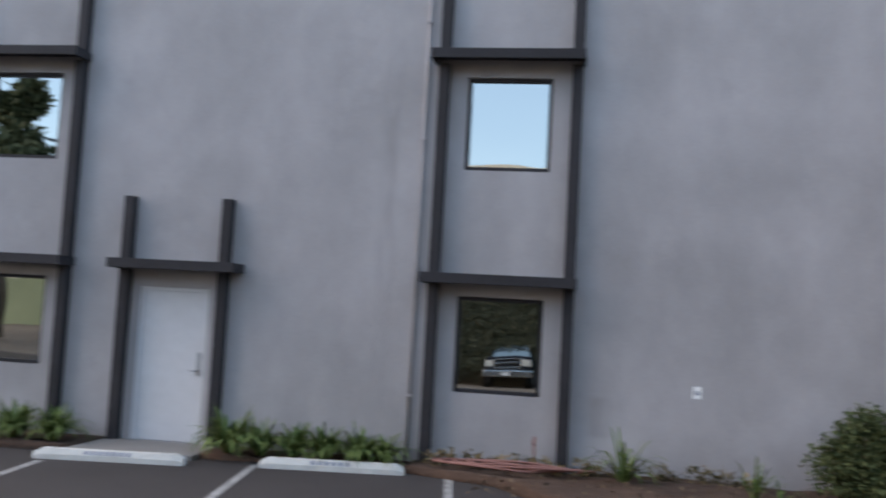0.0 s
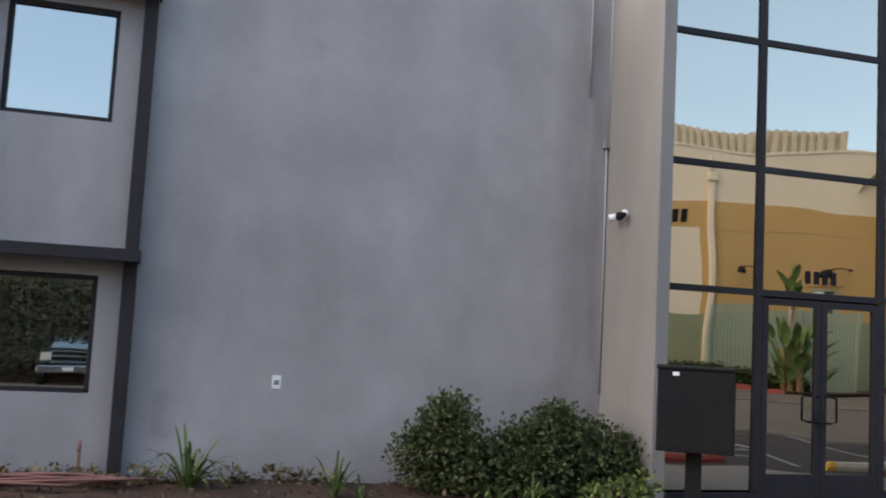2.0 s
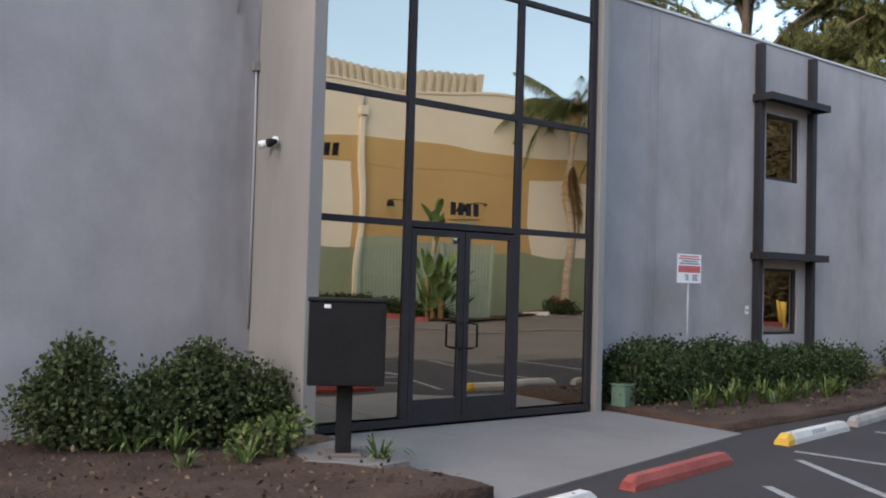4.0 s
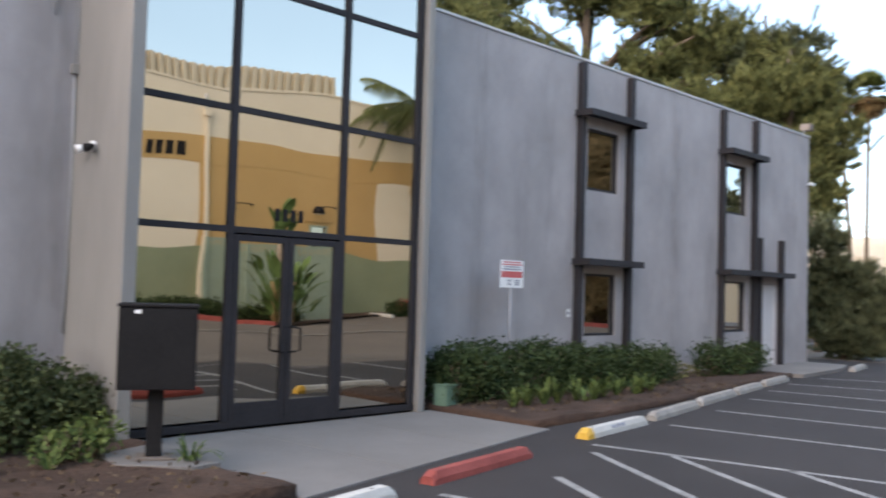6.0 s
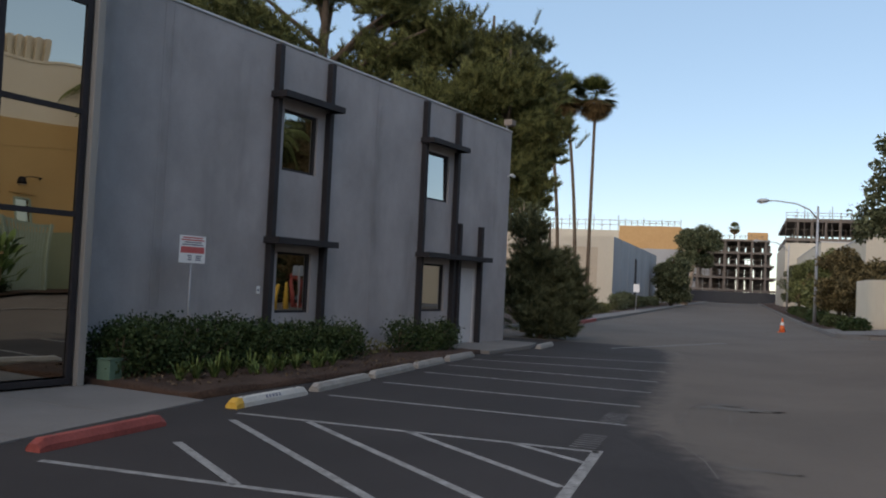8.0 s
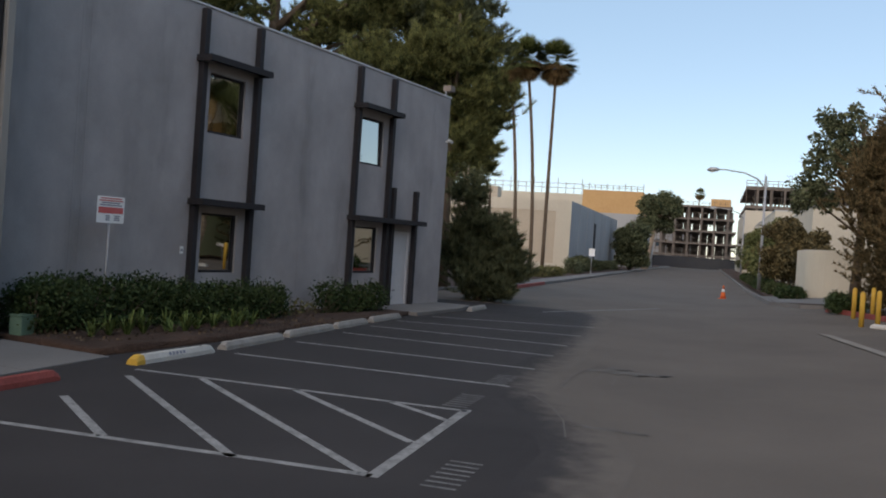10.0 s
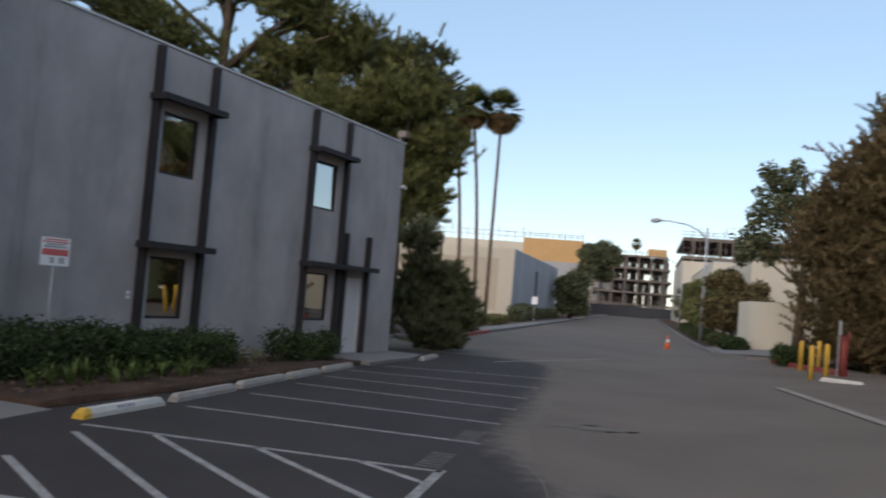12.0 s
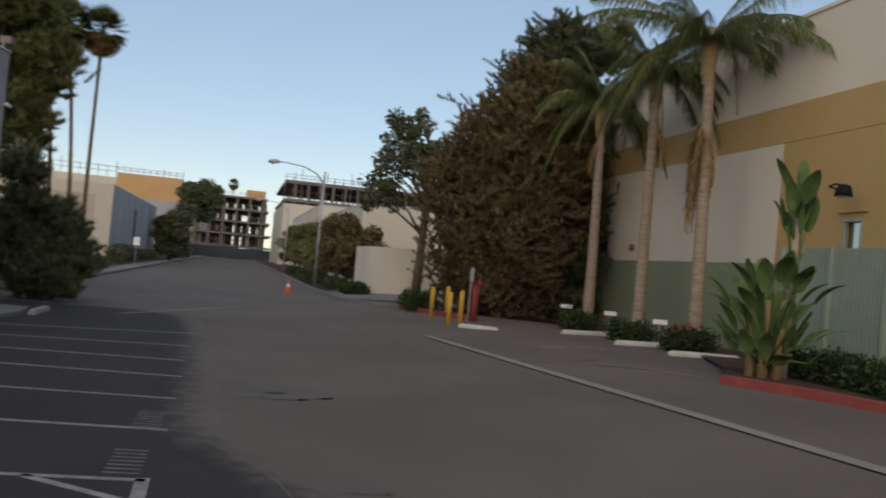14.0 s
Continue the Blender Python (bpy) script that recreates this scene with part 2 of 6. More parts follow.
M = {
    "edge": worn_edge("worn_seal_edge", LOT_DARK, LOT_PALE, ROAD_DARK, ROAD_PALE),
    "wall": patched(material("painted_concrete", (0.246, 0.23, 0.234), (0.404, 0.378, 0.383), 0.92, 26, 0.75, 0.08, streak=0.75, depth=0.005), (0.40, 0.375, 0.38)),
    "fin": material("bare_concrete", (0.21, 0.20, 0.19), (0.30, 0.285, 0.265), 0.9, 40, 0.8, 0.3, streak=0.3, depth=0.004),
    "cap": material("roof_flashing", (0.42, 0.42, 0.42), (0.52, 0.52, 0.52), 0.6, 20, 1, 0.1),
    "steel": material("dark_painted_steel", (0.022, 0.0205, 0.0225), (0.038, 0.035, 0.039), 0.65, 25, 1.5, 0.15, specular=0.15),
    "door": material("white_paint", (0.50, 0.49, 0.50), (0.57, 0.56, 0.57), 0.6, 9, 1.1, 0.03),
    "glass": mirror_glass("curtain_wall_glass", (0.49, 0.46, 0.40), 0.55, 0.012),
    "pane": mirror_glass("window_glass", (0.43, 0.44, 0.425), 0.8, 0.006),
    "asphalt": material("road_asphalt", ROAD_DARK, ROAD_PALE, 0.92, 60, 0.25, 0.5, depth=0.012),
    "lot": material("sealed_asphalt", LOT_DARK, LOT_PALE, 0.9, 70, 0.4, 0.5, depth=0.01),
    "concrete": material("concrete_paving", (0.138, 0.128, 0.121), (0.205, 0.192, 0.182), 0.9, 50, 0.7, 0.25, depth=0.005),
    "gutter": material("pale_gutter_concrete", (0.19, 0.172, 0.152), (0.28, 0.257, 0.23), 0.9, 50, 0.9, 0.25, depth=0.005),
    "stop": material("wheel_stop_concrete", (0.38, 0.37, 0.35), (0.60, 0.585, 0.55), 0.9, 40, 3.0, 0.4),
    "stop_grey": material("weathered_stop_concrete", (0.20, 0.185, 0.17), (0.36, 0.34, 0.315), 0.92, 40, 3.0, 0.4),
    "faint": material("nearly_gone_paint", (0.06, 0.057, 0.056), (0.22, 0.215, 0.21), 0.88, 24, 5.0, 0.3),
    "litter": leaf_material("leaf_litter", (0.04, 0.028, 0.019), (0.16, 0.115, 0.075)),
    "paint": material("worn_road_paint", (0.10, 0.097, 0.095), (0.36, 0.355, 0.345), 0.85, 28, 5.0, 0.3),
    "red": material("faded_red_paint", (0.19, 0.042, 0.036), (0.34, 0.082, 0.068), 0.8, 30, 3.0, 0.3),
    "yellow": material("yellow_paint", (0.48, 0.27, 0.04), (0.66, 0.41, 0.07), 0.6, 20, 2.0, 0.15),
    "soil": material("bark_mulch", (0.026, 0.016, 0.012), (0.105, 0.062, 0.044), 0.97, 22, 1.2, 0.9, depth=0.05),
    "black": material("black_painted_metal", (0.010, 0.0095, 0.010), (0.018, 0.017, 0.018), 0.7, 25, 2.0, 0.08, specular=0.12),
    "white": material("white_plastic", (0.70, 0.70, 0.70), (0.80, 0.80, 0.80), 0.5, 20, 1.0, 0.05),
    "grey": material("galvanised_metal", (0.30, 0.30, 0.31), (0.42, 0.42, 0.43), 0.5, 20, 1.0, 0.05, metal=0.5),
    "green_box": material("green_plastic", (0.09, 0.16, 0.115), (0.14, 0.22, 0.16), 0.6, 20, 2.0, 0.1),
    "cream": material("cream_stucco", (0.62, 0.54, 0.42), (0.73, 0.645, 0.51), 0.92, 40, 0.3, 0.3),
    "tan": material("tan_stucco", (0.43, 0.27, 0.11), (0.53, 0.345, 0.15), 0.92, 40, 0.3, 0.3),
    "green": material("green_stucco", (0.19, 0.22, 0.135), (0.27, 0.30, 0.19), 0.92, 40, 0.4, 0.3),
    "fence": material("green_metal_slats", (0.23, 0.29, 0.22), (0.32, 0.38, 0.30), 0.7, 20, 0.8, 0.15),
    "ribbed": material("ribbed_roof_sheet", (0.46, 0.40, 0.30), (0.58, 0.51, 0.39), 0.6, 20, 0.5, 0.1),
    "bark": material("bark", (0.07, 0.05, 0.035), (0.17, 0.125, 0.09), 0.95, 14, 2.0, 0.8, depth=0.03),
    "palm_bark": material("palm_bark", (0.22, 0.165, 0.12), (0.42, 0.33, 0.245), 0.95, 9, 3.0, 0.7, depth=0.03, streak=4.0),
    "pine": leaf_material("pine_needles", (0.036, 0.047, 0.018), (0.215, 0.21, 0.08)),
    "juniper": leaf_material("juniper_needles", (0.034, 0.044, 0.024), (0.145, 0.155, 0.085)),
    "brown_pine": leaf_material("browning_needles", (0.054, 0.047, 0.023), (0.235, 0.168, 0.09)),
    "olive": leaf_material("grey_green_leaves", (0.042, 0.053, 0.027), (0.15, 0.16, 0.09)),
    "brown_leaf": leaf_material("bronze_leaves", (0.06, 0.05, 0.023), (0.21, 0.16, 0.08)),
    "street_leaf": leaf_material("street_tree_leaves", (0.055, 0.068, 0.026), (0.21, 0.215, 0.09)),
    "leaf": leaf_material("shrub_leaves", (0.040, 0.052, 0.023), (0.085, 0.104, 0.047)),
    "hedge": leaf_material("dark_hedge_leaves", (0.018, 0.032, 0.013), (0.062, 0.088, 0.036)),
    # olive paled and flattened to carry the window pane's dull veil over its reflection
    "dull_hedge": leaf_material("veiled_hedge_leaves", (0.10, 0.105, 0.07), (0.175, 0.18, 0.125)),
    "strap": leaf_material("strap_leaves", (0.042, 0.068, 0.02), (0.135, 0.175, 0.06)),
    "palm": leaf_material("palm_fronds", (0.045, 0.062, 0.02), (0.18, 0.195, 0.08)),
    "dead_palm": leaf_material("dry_fronds", (0.20, 0.135, 0.065), (0.44, 0.31, 0.16)),
    "fan": leaf_material("fan_palm_leaves", (0.04, 0.055, 0.018), (0.15, 0.165, 0.06)),
    "dead_fan": leaf_material("dry_fan_leaves", (0.10, 0.062, 0.028), (0.24, 0.155, 0.075)),
    "banana": leaf_material("broad_leaves", (0.035, 0.07, 0.022), (0.14, 0.21, 0.075), 0.45),
    "flower": leaf_material("red_flowers", (0.25, 0.015, 0.03), (0.42, 0.04, 0.06)),
    "grass": leaf_material("dry_grass", (0.06, 0.07, 0.025), (0.19, 0.17, 0.08)),
    "far_grey": material("grey_panel_concrete", (0.29, 0.29, 0.295), (0.38, 0.38, 0.385), 0.9, 5, 0.2, 0.2, streak=0.4),
    "far_tan": material("aggregate_panel", (0.42, 0.35, 0.27), (0.52, 0.44, 0.345), 0.95, 8, 0.3, 0.5),
    "far_white": material("white_stucco", (0.50, 0.445, 0.36), (0.60, 0.54, 0.44), 0.9, 8, 0.2, 0.2),
    "orange": material("sheathing_board", (0.46, 0.27, 0.12), (0.58, 0.36, 0.17), 0.9, 3, 0.2, 0.1),
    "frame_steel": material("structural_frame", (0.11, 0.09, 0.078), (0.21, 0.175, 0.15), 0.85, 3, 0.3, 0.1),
    "stain": material("oil_stained_asphalt", (0.08, 0.07, 0.062), (0.14, 0.125, 0.11), 0.85, 40, 2.0, 0.4),
    "cone": material("orange_rubber", (0.60, 0.11, 0.03), (0.75, 0.17, 0.05), 0.6, 20, 2.0, 0.1),
    "hose": material("brown_rubber_hose", (0.16, 0.07, 0.06), (0.26, 0.12, 0.10), 0.6, 20, 2.0, 0.1),
    "chrome": material("chrome", (0.6, 0.6, 0.6), (0.75, 0.75, 0.75), 0.15, 20, 1.0, 0.0, metal=1.0),
    "car_paint": material("dark_car_paint", (0.012, 0.014, 0.02), (0.02, 0.022, 0.03), 0.25, 20, 1.0, 0.0, specular=0.6),
    "rubber": material("tyre_rubber", (0.012, 0.012, 0.012), (0.022, 0.022, 0.022), 0.8, 20, 2.0, 0.2),
    "lamp_glass": material("lamp_lens", (0.55, 0.54, 0.50), (0.68, 0.66, 0.60), 0.2, 10, 1.0, 0.0),
    "sign_red": material("sign_red", (0.50, 0.10, 0.10), (0.58, 0.14, 0.14), 0.5, 10, 1.0, 0.0),
    "sign_ink": material("sign_ink", (0.16, 0.17, 0.22), (0.24, 0.25, 0.30), 0.6, 10, 1.0, 0.0),
}

# ---- building helpers ----
BEND = radians(11)


def site(u, v, z=0.0):
    """A place in the street's own axes: u along the road, v across it to the left."""
    return Vector((u * math.cos(BEND) - v * math.sin(BEND), u * math.sin(BEND) + v * math.cos(BEND), z))


def rise(v):
    """The ground climbs gently across the road towards the far building."""
    return min(max((-13.5 - v) / 6.0, 0.0), 1.0) * 0.45


def thing(name, at=(0, 0, 0), turn=0.0, label="", category="", group="", kind=""):
    ob = new(name)
    ob.empty_display_size = 0.2
    ob.matrix_world = pose(at[0], at[1], at[2], 0, 0, turn)
    return tagged(ob, label, category, group, kind)


def finish(name, bm, mat, smooth=False):
    me = bpy.data.meshes.new(name)
    bm.normal_update()
    bm.to_mesh(me)
    bm.free()
    for m in (mat if isinstance(mat, (list, tuple)) else [mat]):
        me.materials.append(M[m])
    if smooth:
        me.shade_smooth()
    return me


def part(name, bm, mat, parent=None, label="", smooth=False):
    """One mesh object under a thing or part; its coordinates are the thing's own."""
    ob = new(name, finish(name, bm, mat, smooth))
    ob.parent = parent
    return tagged(ob, label)


def block(bm, x0, x1, y0, y1, z0, z1, bevel=0.0, turn=None):
    """A box, with its edges rounded off if bevel is given."""
    vs = [bm.verts.new((x, y, z)) for z in (z0, z1) for y in (y0, y1) for x in (x0, x1)]
    faces = [bm.faces.new([vs[i] for i in f]) for f in ((0, 2, 3, 1), (4, 5, 7, 6), (0, 1, 5, 4), (2, 6, 7, 3), (0, 4, 6, 2), (1, 3, 7, 5))]
    if turn:
        for v in vs:
            v.co = turn @ v.co
    if bevel:
        bmesh.ops.bevel(bm, geom=list({e for f in faces for e in f.edges}), offset=bevel, segments=2, affect="EDGES", profile=0.5)
    return bm


def boxed(x0, x1, y0, y1, z0, z1, bevel=0.0, turn=None):
    return block(bmesh.new(), x0, x1, y0, y1, z0, z1, bevel, turn)


def tube(points, radii, sides=10, cap=True):
    """A round bar along a line of points, with a radius at each."""
    bm = bmesh.new()
    return add_tube(bm, points, radii, sides, cap)


def add_tube(bm, points, radii, sides=10, cap=True):
    points = [Vector(p) for p in points]
    radii = radii if isinstance(radii, (list, tuple)) else [radii] * len(points)
    rings = []
    for i, (p, r) in enumerate(zip(points, radii)):
        along = (points[min(i + 1, len(points) - 1)] - points[max(i - 1, 0)]).normalized()
        side = along.cross(Vector((0, 0, 1)) if abs(along.z) < 0.95 else Vector((1, 0, 0))).normalized()
        up = side.cross(along)
        rings.append([bm.verts.new(p + r * (side * math.cos(a) + up * math.sin(a))) for a in (2 * math.pi * k / sides for k in range(sides))])
    for a, b in zip(rings, rings[1:]):
        for k in range(sides):
            bm.faces.new((a[k], a[(k + 1) % sides], b[(k + 1) % sides], b[k]))
    if cap:
        bm.faces.new(rings[0][::-1])
        bm.faces.new(rings[-1])
    return bm


def prism(outline, z0, z1, bevel=0.0):
    """An upright slab over an outline of x, y points."""
    bm = bmesh.new()
    low = [bm.verts.new((x, y, z0)) for x, y in outline]
    high = [bm.verts.new((x, y, z1)) for x, y in outline]
    n = len(outline)
    bm.faces.new(low[::-1])
    top = bm.faces.new(high)
    for k in range(n):
        bm.faces.new((low[k], low[(k + 1) % n], high[(k + 1) % n], high[k]))
    bmesh.ops.recalc_face_normals(bm, faces=bm.faces[:])
    if bevel:
        bmesh.ops.bevel(bm, geom=list(top.edges), offset=bevel, segments=2, affect="EDGES", profile=0.5)
    return bm


def pierced(x0, x1, z0, z1, y0, y1, holes):
    """A wall with rectangular openings (x0, x1, z0, z1) that go through it."""
    bm = bmesh.new()
    xs = sorted({x0, x1, *(h[0] for h in holes), *(h[1] for h in holes)})
    zs = sorted({z0, z1, *(h[2] for h in holes), *(h[3] for h in holes)})

    def solid(i, k):
        if not (0 <= i < len(xs) - 1 and 0 <= k < len(zs) - 1):
            return False
        x, z = (xs[i] + xs[i + 1]) / 2, (zs[k] + zs[k + 1]) / 2
        return not any(h[0] < x < h[1] and h[2] < z < h[3] for h in holes)

    cache = {}

    def vert(x, y, z):
        if (x, y, z) not in cache:
            cache[x, y, z] = bm.verts.new((x, y, z))
        return cache[x, y, z]

    for i in range(len(xs) - 1):
        for k in range(len(zs) - 1):
            if not solid(i, k):
                continue
            a, b, c, d = xs[i], xs[i + 1], zs[k], zs[k + 1]
            bm.faces.new([vert(a, y0, c), vert(b, y0, c), vert(b, y0, d), vert(a, y0, d)])
            bm.faces.new([vert(a, y1, c), vert(a, y1, d), vert(b, y1, d), vert(b, y1, c)])
            if not solid(i - 1, k):
                bm.faces.new([vert(a, y0, c), vert(a, y0, d), vert(a, y1, d), vert(a, y1, c)])
            if not solid(i + 1, k):
                bm.faces.new([vert(b, y0, c), vert(b, y1, c), vert(b, y1, d), vert(b, y0, d)])
            if not solid(i, k - 1):
                bm.faces.new([vert(a, y0, c), vert(a, y1, c), vert(b, y1, c), vert(b, y0, c)])
            if not solid(i, k + 1):
                bm.faces.new([vert(a, y0, d), vert(b, y0, d), vert(b, y1, d), vert(a, y1, d)])
    return bm


def scatter_mesh(name, verts, per, mat):
    """One mesh of many small faces, each of per corners."""
    verts = np.asarray(verts, float).reshape(-1, 3)
    me = bpy.data.meshes.new(name)
    count = len(verts) // per
    me.from_pydata(verts.tolist(), [], np.arange(count * per).reshape(-1, per).tolist())
    me.materials.append(M[mat])
    me.update()
    return me


def unit(rng, n):
    v = rng.normal(size=(n, 3))
    return v / np.linalg.norm(v, axis=1, keepdims=True)


def leaves(centres, outward, length, width, rng, droop=0.0):
    """Diamond leaves at the centres, turned roughly outward; four corners each."""
    n = len(centres)
    way = outward * 0.7 + unit(rng, n) * 0.9
    way[:, 2] -= droop
    way /= np.linalg.norm(way, axis=1, keepdims=True)
    side = np.cross(way, unit(rng, n))
    side /= np.linalg.norm(side, axis=1, keepdims=True) + 1e-9
    size = rng.uniform(0.6, 1.25, (n, 1))
    half = side * width * size / 2
    tip = centres + way * length * size
    mid = centres + way * length * size * 0.45
    return np.stack([centres, mid + half, tip, mid - half], 1).reshape(-1, 3)


def lumps(rng, centre, radii, count, size):
    """Overlapping lumps that make up an uneven crown: centres and radii."""
    ways = unit(rng, count)
    ways[:, 2] = np.abs(ways[:, 2]) * rng.choice([1, 1, -0.5], count)
    reach = rng.uniform(0.35, 0.95, (count, 1))
    return np.array(centre) + ways * reach * np.array(radii), rng.uniform(0.6, 1.3, count) * size


def lumpy_leaves(rng, centres, radii, per, length, width, flat=0.8, droop=0.0):
    """Leaves over the shells of lumps."""
    out = []
    for c, r in zip(centres, radii):
        ways = unit(rng, per)
        places = c + ways * r * rng.uniform(0.55, 1.05, (per, 1)) * np.array([1, 1, flat])
        out.append(leaves(places, ways, length, width, rng, droop))
    return np.concatenate(out)


def needles(rng, centres, radii, per, length, width, lift=0.45):
    """Sprays of branchlets that sweep outward and up, each set with tufts of needles."""
    out = []
    for c, r in zip(centres, radii):
        count = max(4, int(per / 84))
        way = unit(rng, count)
        way[:, 2] = way[:, 2] * 0.5 + lift
        way /= np.linalg.norm(way, axis=1, keepdims=True)
        root = c + np.clip(rng.normal(0, 0.55, (count, 3)), -0.9, 0.9) * r * np.array([1, 1, 0.9])
        reach = r * rng.uniform(0.7, 1.25, (count, 1))
        steps = np.linspace(0.2, 1.0, 6)
        tuft = (root[:, None] + way[:, None] * reach[:, None] * steps[None, :, None]).reshape(-1, 3)
        tuft[:, 2] += 0.12 * r * np.tile(steps ** 2, count)
        aim = np.repeat(way, 6, 0) * 0.8 + np.array([0, 0, 0.45])
        spread = np.repeat(tuft, 14, 0)
        aim = np.repeat(aim, 14, 0) + unit(rng, len(spread)) * 0.75
        aim /= np.linalg.norm(aim, axis=1, keepdims=True)
        side = np.cross(aim, unit(rng, len(aim)))
        side /= np.linalg.norm(side, axis=1, keepdims=True) + 1e-9
        size = rng.uniform(0.5, 1.1, (len(aim), 1)) * length * 0.75
        out.append(np.stack([spread - side * width / 2, spread + side * width / 2, spread + aim * size], 1).reshape(-1, 3))
    return np.concatenate(out)

# ---- ground, road and paving ----
bm = bmesh.new()
rows = []
for v in (-900, -60, -19.5, -17.5, -15.5, -13.5, -4, 60, 900):
    rows.append([bm.verts.new(site(u, v, rise(v))) for u in (-900, -60, -10, 10, 30, 60, 120, 400, 1500)])
for a, b in zip(rows, rows[1:]):
    for k in range(len(a) - 1):
        bm.faces.new((a[k], a[k + 1], b[k + 1], b[k]))
tagged(part("ground", bm, "asphalt"), "worn brownish grey asphalt road and yard", "ground", kind="structure")

edge = [Vector((u, v)) for u, v in ((-40, -12.0), (4, -12.2), (7, -12.45), (9, -12.5), (10.3, -12.15), (11.4, -11.7), (12.4, -11.25), (13.4, -11.05), (14.6, -10.92), (17, -10.92), (20, -10.8), (25, -10.5), (28, -10.3), (29.6, -9.9), (30.6, -9.2), (31, -8.0), (31, -4.6))]
inner = []
outer = []
for k, p in enumerate(edge):
    way = (edge[min(k + 1, len(edge) - 1)] - edge[max(k - 1, 0)]).normalized()
    out_ = Vector((way.y, -way.x))
    inner.append(p - out_ * 0.4)
    outer.append(p + out_ * 0.5)
outline = [site(p.x, p.y)[:2] for p in inner] + [site(27, -4.6)[:2], (26, 0.02), (-42, 0.02)]
tagged(part("parking_lot", prism(outline, -0.05, 0.005), "lot"), "dark sealed asphalt of the parking bays", "parking lot", kind="structure")
bm = bmesh.new()
layer = bm.loops.layers.uv.new("UVMap")
near = [bm.verts.new((*site(p.x, p.y)[:2], 0.005)) for p in inner]
far = [bm.verts.new((*site(p.x, p.y)[:2], 0.004)) for p in outer]
for k in range(len(near) - 1):
    face = bm.faces.new((near[k], far[k], far[k + 1], near[k + 1]))
    for loop, v in zip(face.loops, (0, 1, 1, 0)):
        loop[layer].uv = (k, v)
tagged(part("parking_lot_edge", bm, "edge"), "sealed asphalt wearing away into the bare road", "parking lot", kind="structure")

# entrance slab in three pours with open joints
for x0, x1 in ((7.3, 8.9), (8.912, 10.6), (10.612, 12.3)):
    edge = lambda x: -4.28 + (x - 7.3) * 0.232
    tagged(part("pavement_slab", prism([(x0, edge(x0)), (x1, edge(x1)), (x1, -0.86), (x0, -0.86)], -0.05, 0.026, 0.008), "concrete"),
           "pale concrete entrance slab before the glass doors", "pavement", kind="structure")
tagged(part("pavement_landing", prism([(23.9, -1.75), (27.0, -1.5), (28.4, -1.1), (28.4, -0.004), (23.9, -0.004)], -0.05, 0.10, 0.012), "concrete"),
       "pale concrete landing at the side door", "pavement", kind="structure")
tagged(part("pavement_step", prism([(-4.75, -1.2), (-3.1, -0.95), (-3.1, -0.004), (-4.75, -0.004)], -0.05, 0.07, 0.012), "concrete"),
       "grey concrete doorstep", "pavement", kind="structure")


def bed(name, outline, height, label):
    """A planting bed: mounded mulch with an uneven face."""
    bm = prism(outline, -0.05, height)
    top = max(bm.faces, key=lambda f: f.calc_center_median().z)
    bmesh.ops.triangulate(bm, faces=[top])
    for _ in range(4):
        bmesh.ops.subdivide_edges(bm, edges=[e for e in bm.edges if e.calc_length() > 0.35 and min(v.co.z for v in e.verts) > 0], cuts=1, use_grid_fill=True)
        bmesh.ops.triangulate(bm, faces=[f for f in bm.faces if len(f.verts) > 3])
    for v in bm.verts:
        if v.co.z > 0:
            v.co.z += 0.05 * noise.noise(v.co * 1.1) + 0.03 * noise.noise(v.co * 4.3)
    tagged(part(name, bm, "soil", smooth=True), label, "planting bed", kind="structure")


bed("planting_bed", [(-0.45, -0.004), (-0.5, -0.55), (0.7, -1.0), (1.6, -2.2), (2.6, -3.3), (4.5, -3.9), (7.28, -4.2), (7.28, -1.1), (7.03, -1.1), (7.03, -0.004)], 0.11, "brown bark mulch bed below the grey wall")
bed("planting_bed", [(12.32, -2.95), (16.3, -2.6), (20.6, -1.85), (23.88, -1.5), (23.88, -0.004), (12.32, -0.004)], 0.10, "brown bark mulch bed behind the wheel stops")
bed("planting_bed", [(-3.08, -0.004), (-3.08, -0.75), (-0.55, -0.4), (-0.47, -0.004)], 0.08, "narrow mulch bed between doorstep and window")
bed("planting_bed", [(-10, -0.004), (-10, -1.6), (-4.78, -1.0), (-4.78, -0.004)], 0.08, "narrow mulch bed left of the doorstep")

# ---- the grey office building ----
office = thing("office_building", (0, 0, 0), 0, "two-storey grey painted concrete office building with dark steel trim", "building")
STACKS = (-7.01, 0.0, 17.48, 23.38)
DOORS = ((-4.44, -3.43), (25.33, 26.33))
TOP = 6.47
left_holes = [(s, s + 1.13, z, z + 1.25) for s in STACKS[:2] for z in (1.0, 3.92)] + [(-4.44, -3.43, 0.07, 2.17)]
right_holes = [(s, s + 1.13, z, z + 1.25) for s in STACKS[2:] for z in (1.0, 3.92)] + [(25.33, 26.33, 0.1, 2.2)]
part("wall", pierced(-30, 7.05, -0.1, TOP, 0, 0.3, left_holes), "wall", office)
part("wall", pierced(12.1, 28.36, -0.1, TOP, 0, 0.3, right_holes), "wall", office)
part("side_wall", boxed(28.06, 28.36, 0.302, 22, -0.1, TOP), "wall", office)
part("side_wall", boxed(-30, -29.7, 0.302, 22, -0.1, TOP), "wall", office)
part("back_wall", boxed(-30, 28.36, 22.002, 22.3, -0.1, TOP), "wall", office)
part("roof", boxed(-29.69, 28.05, 0.31, 21.99, 5.9, 6.0), "cap", office, "flat roof")
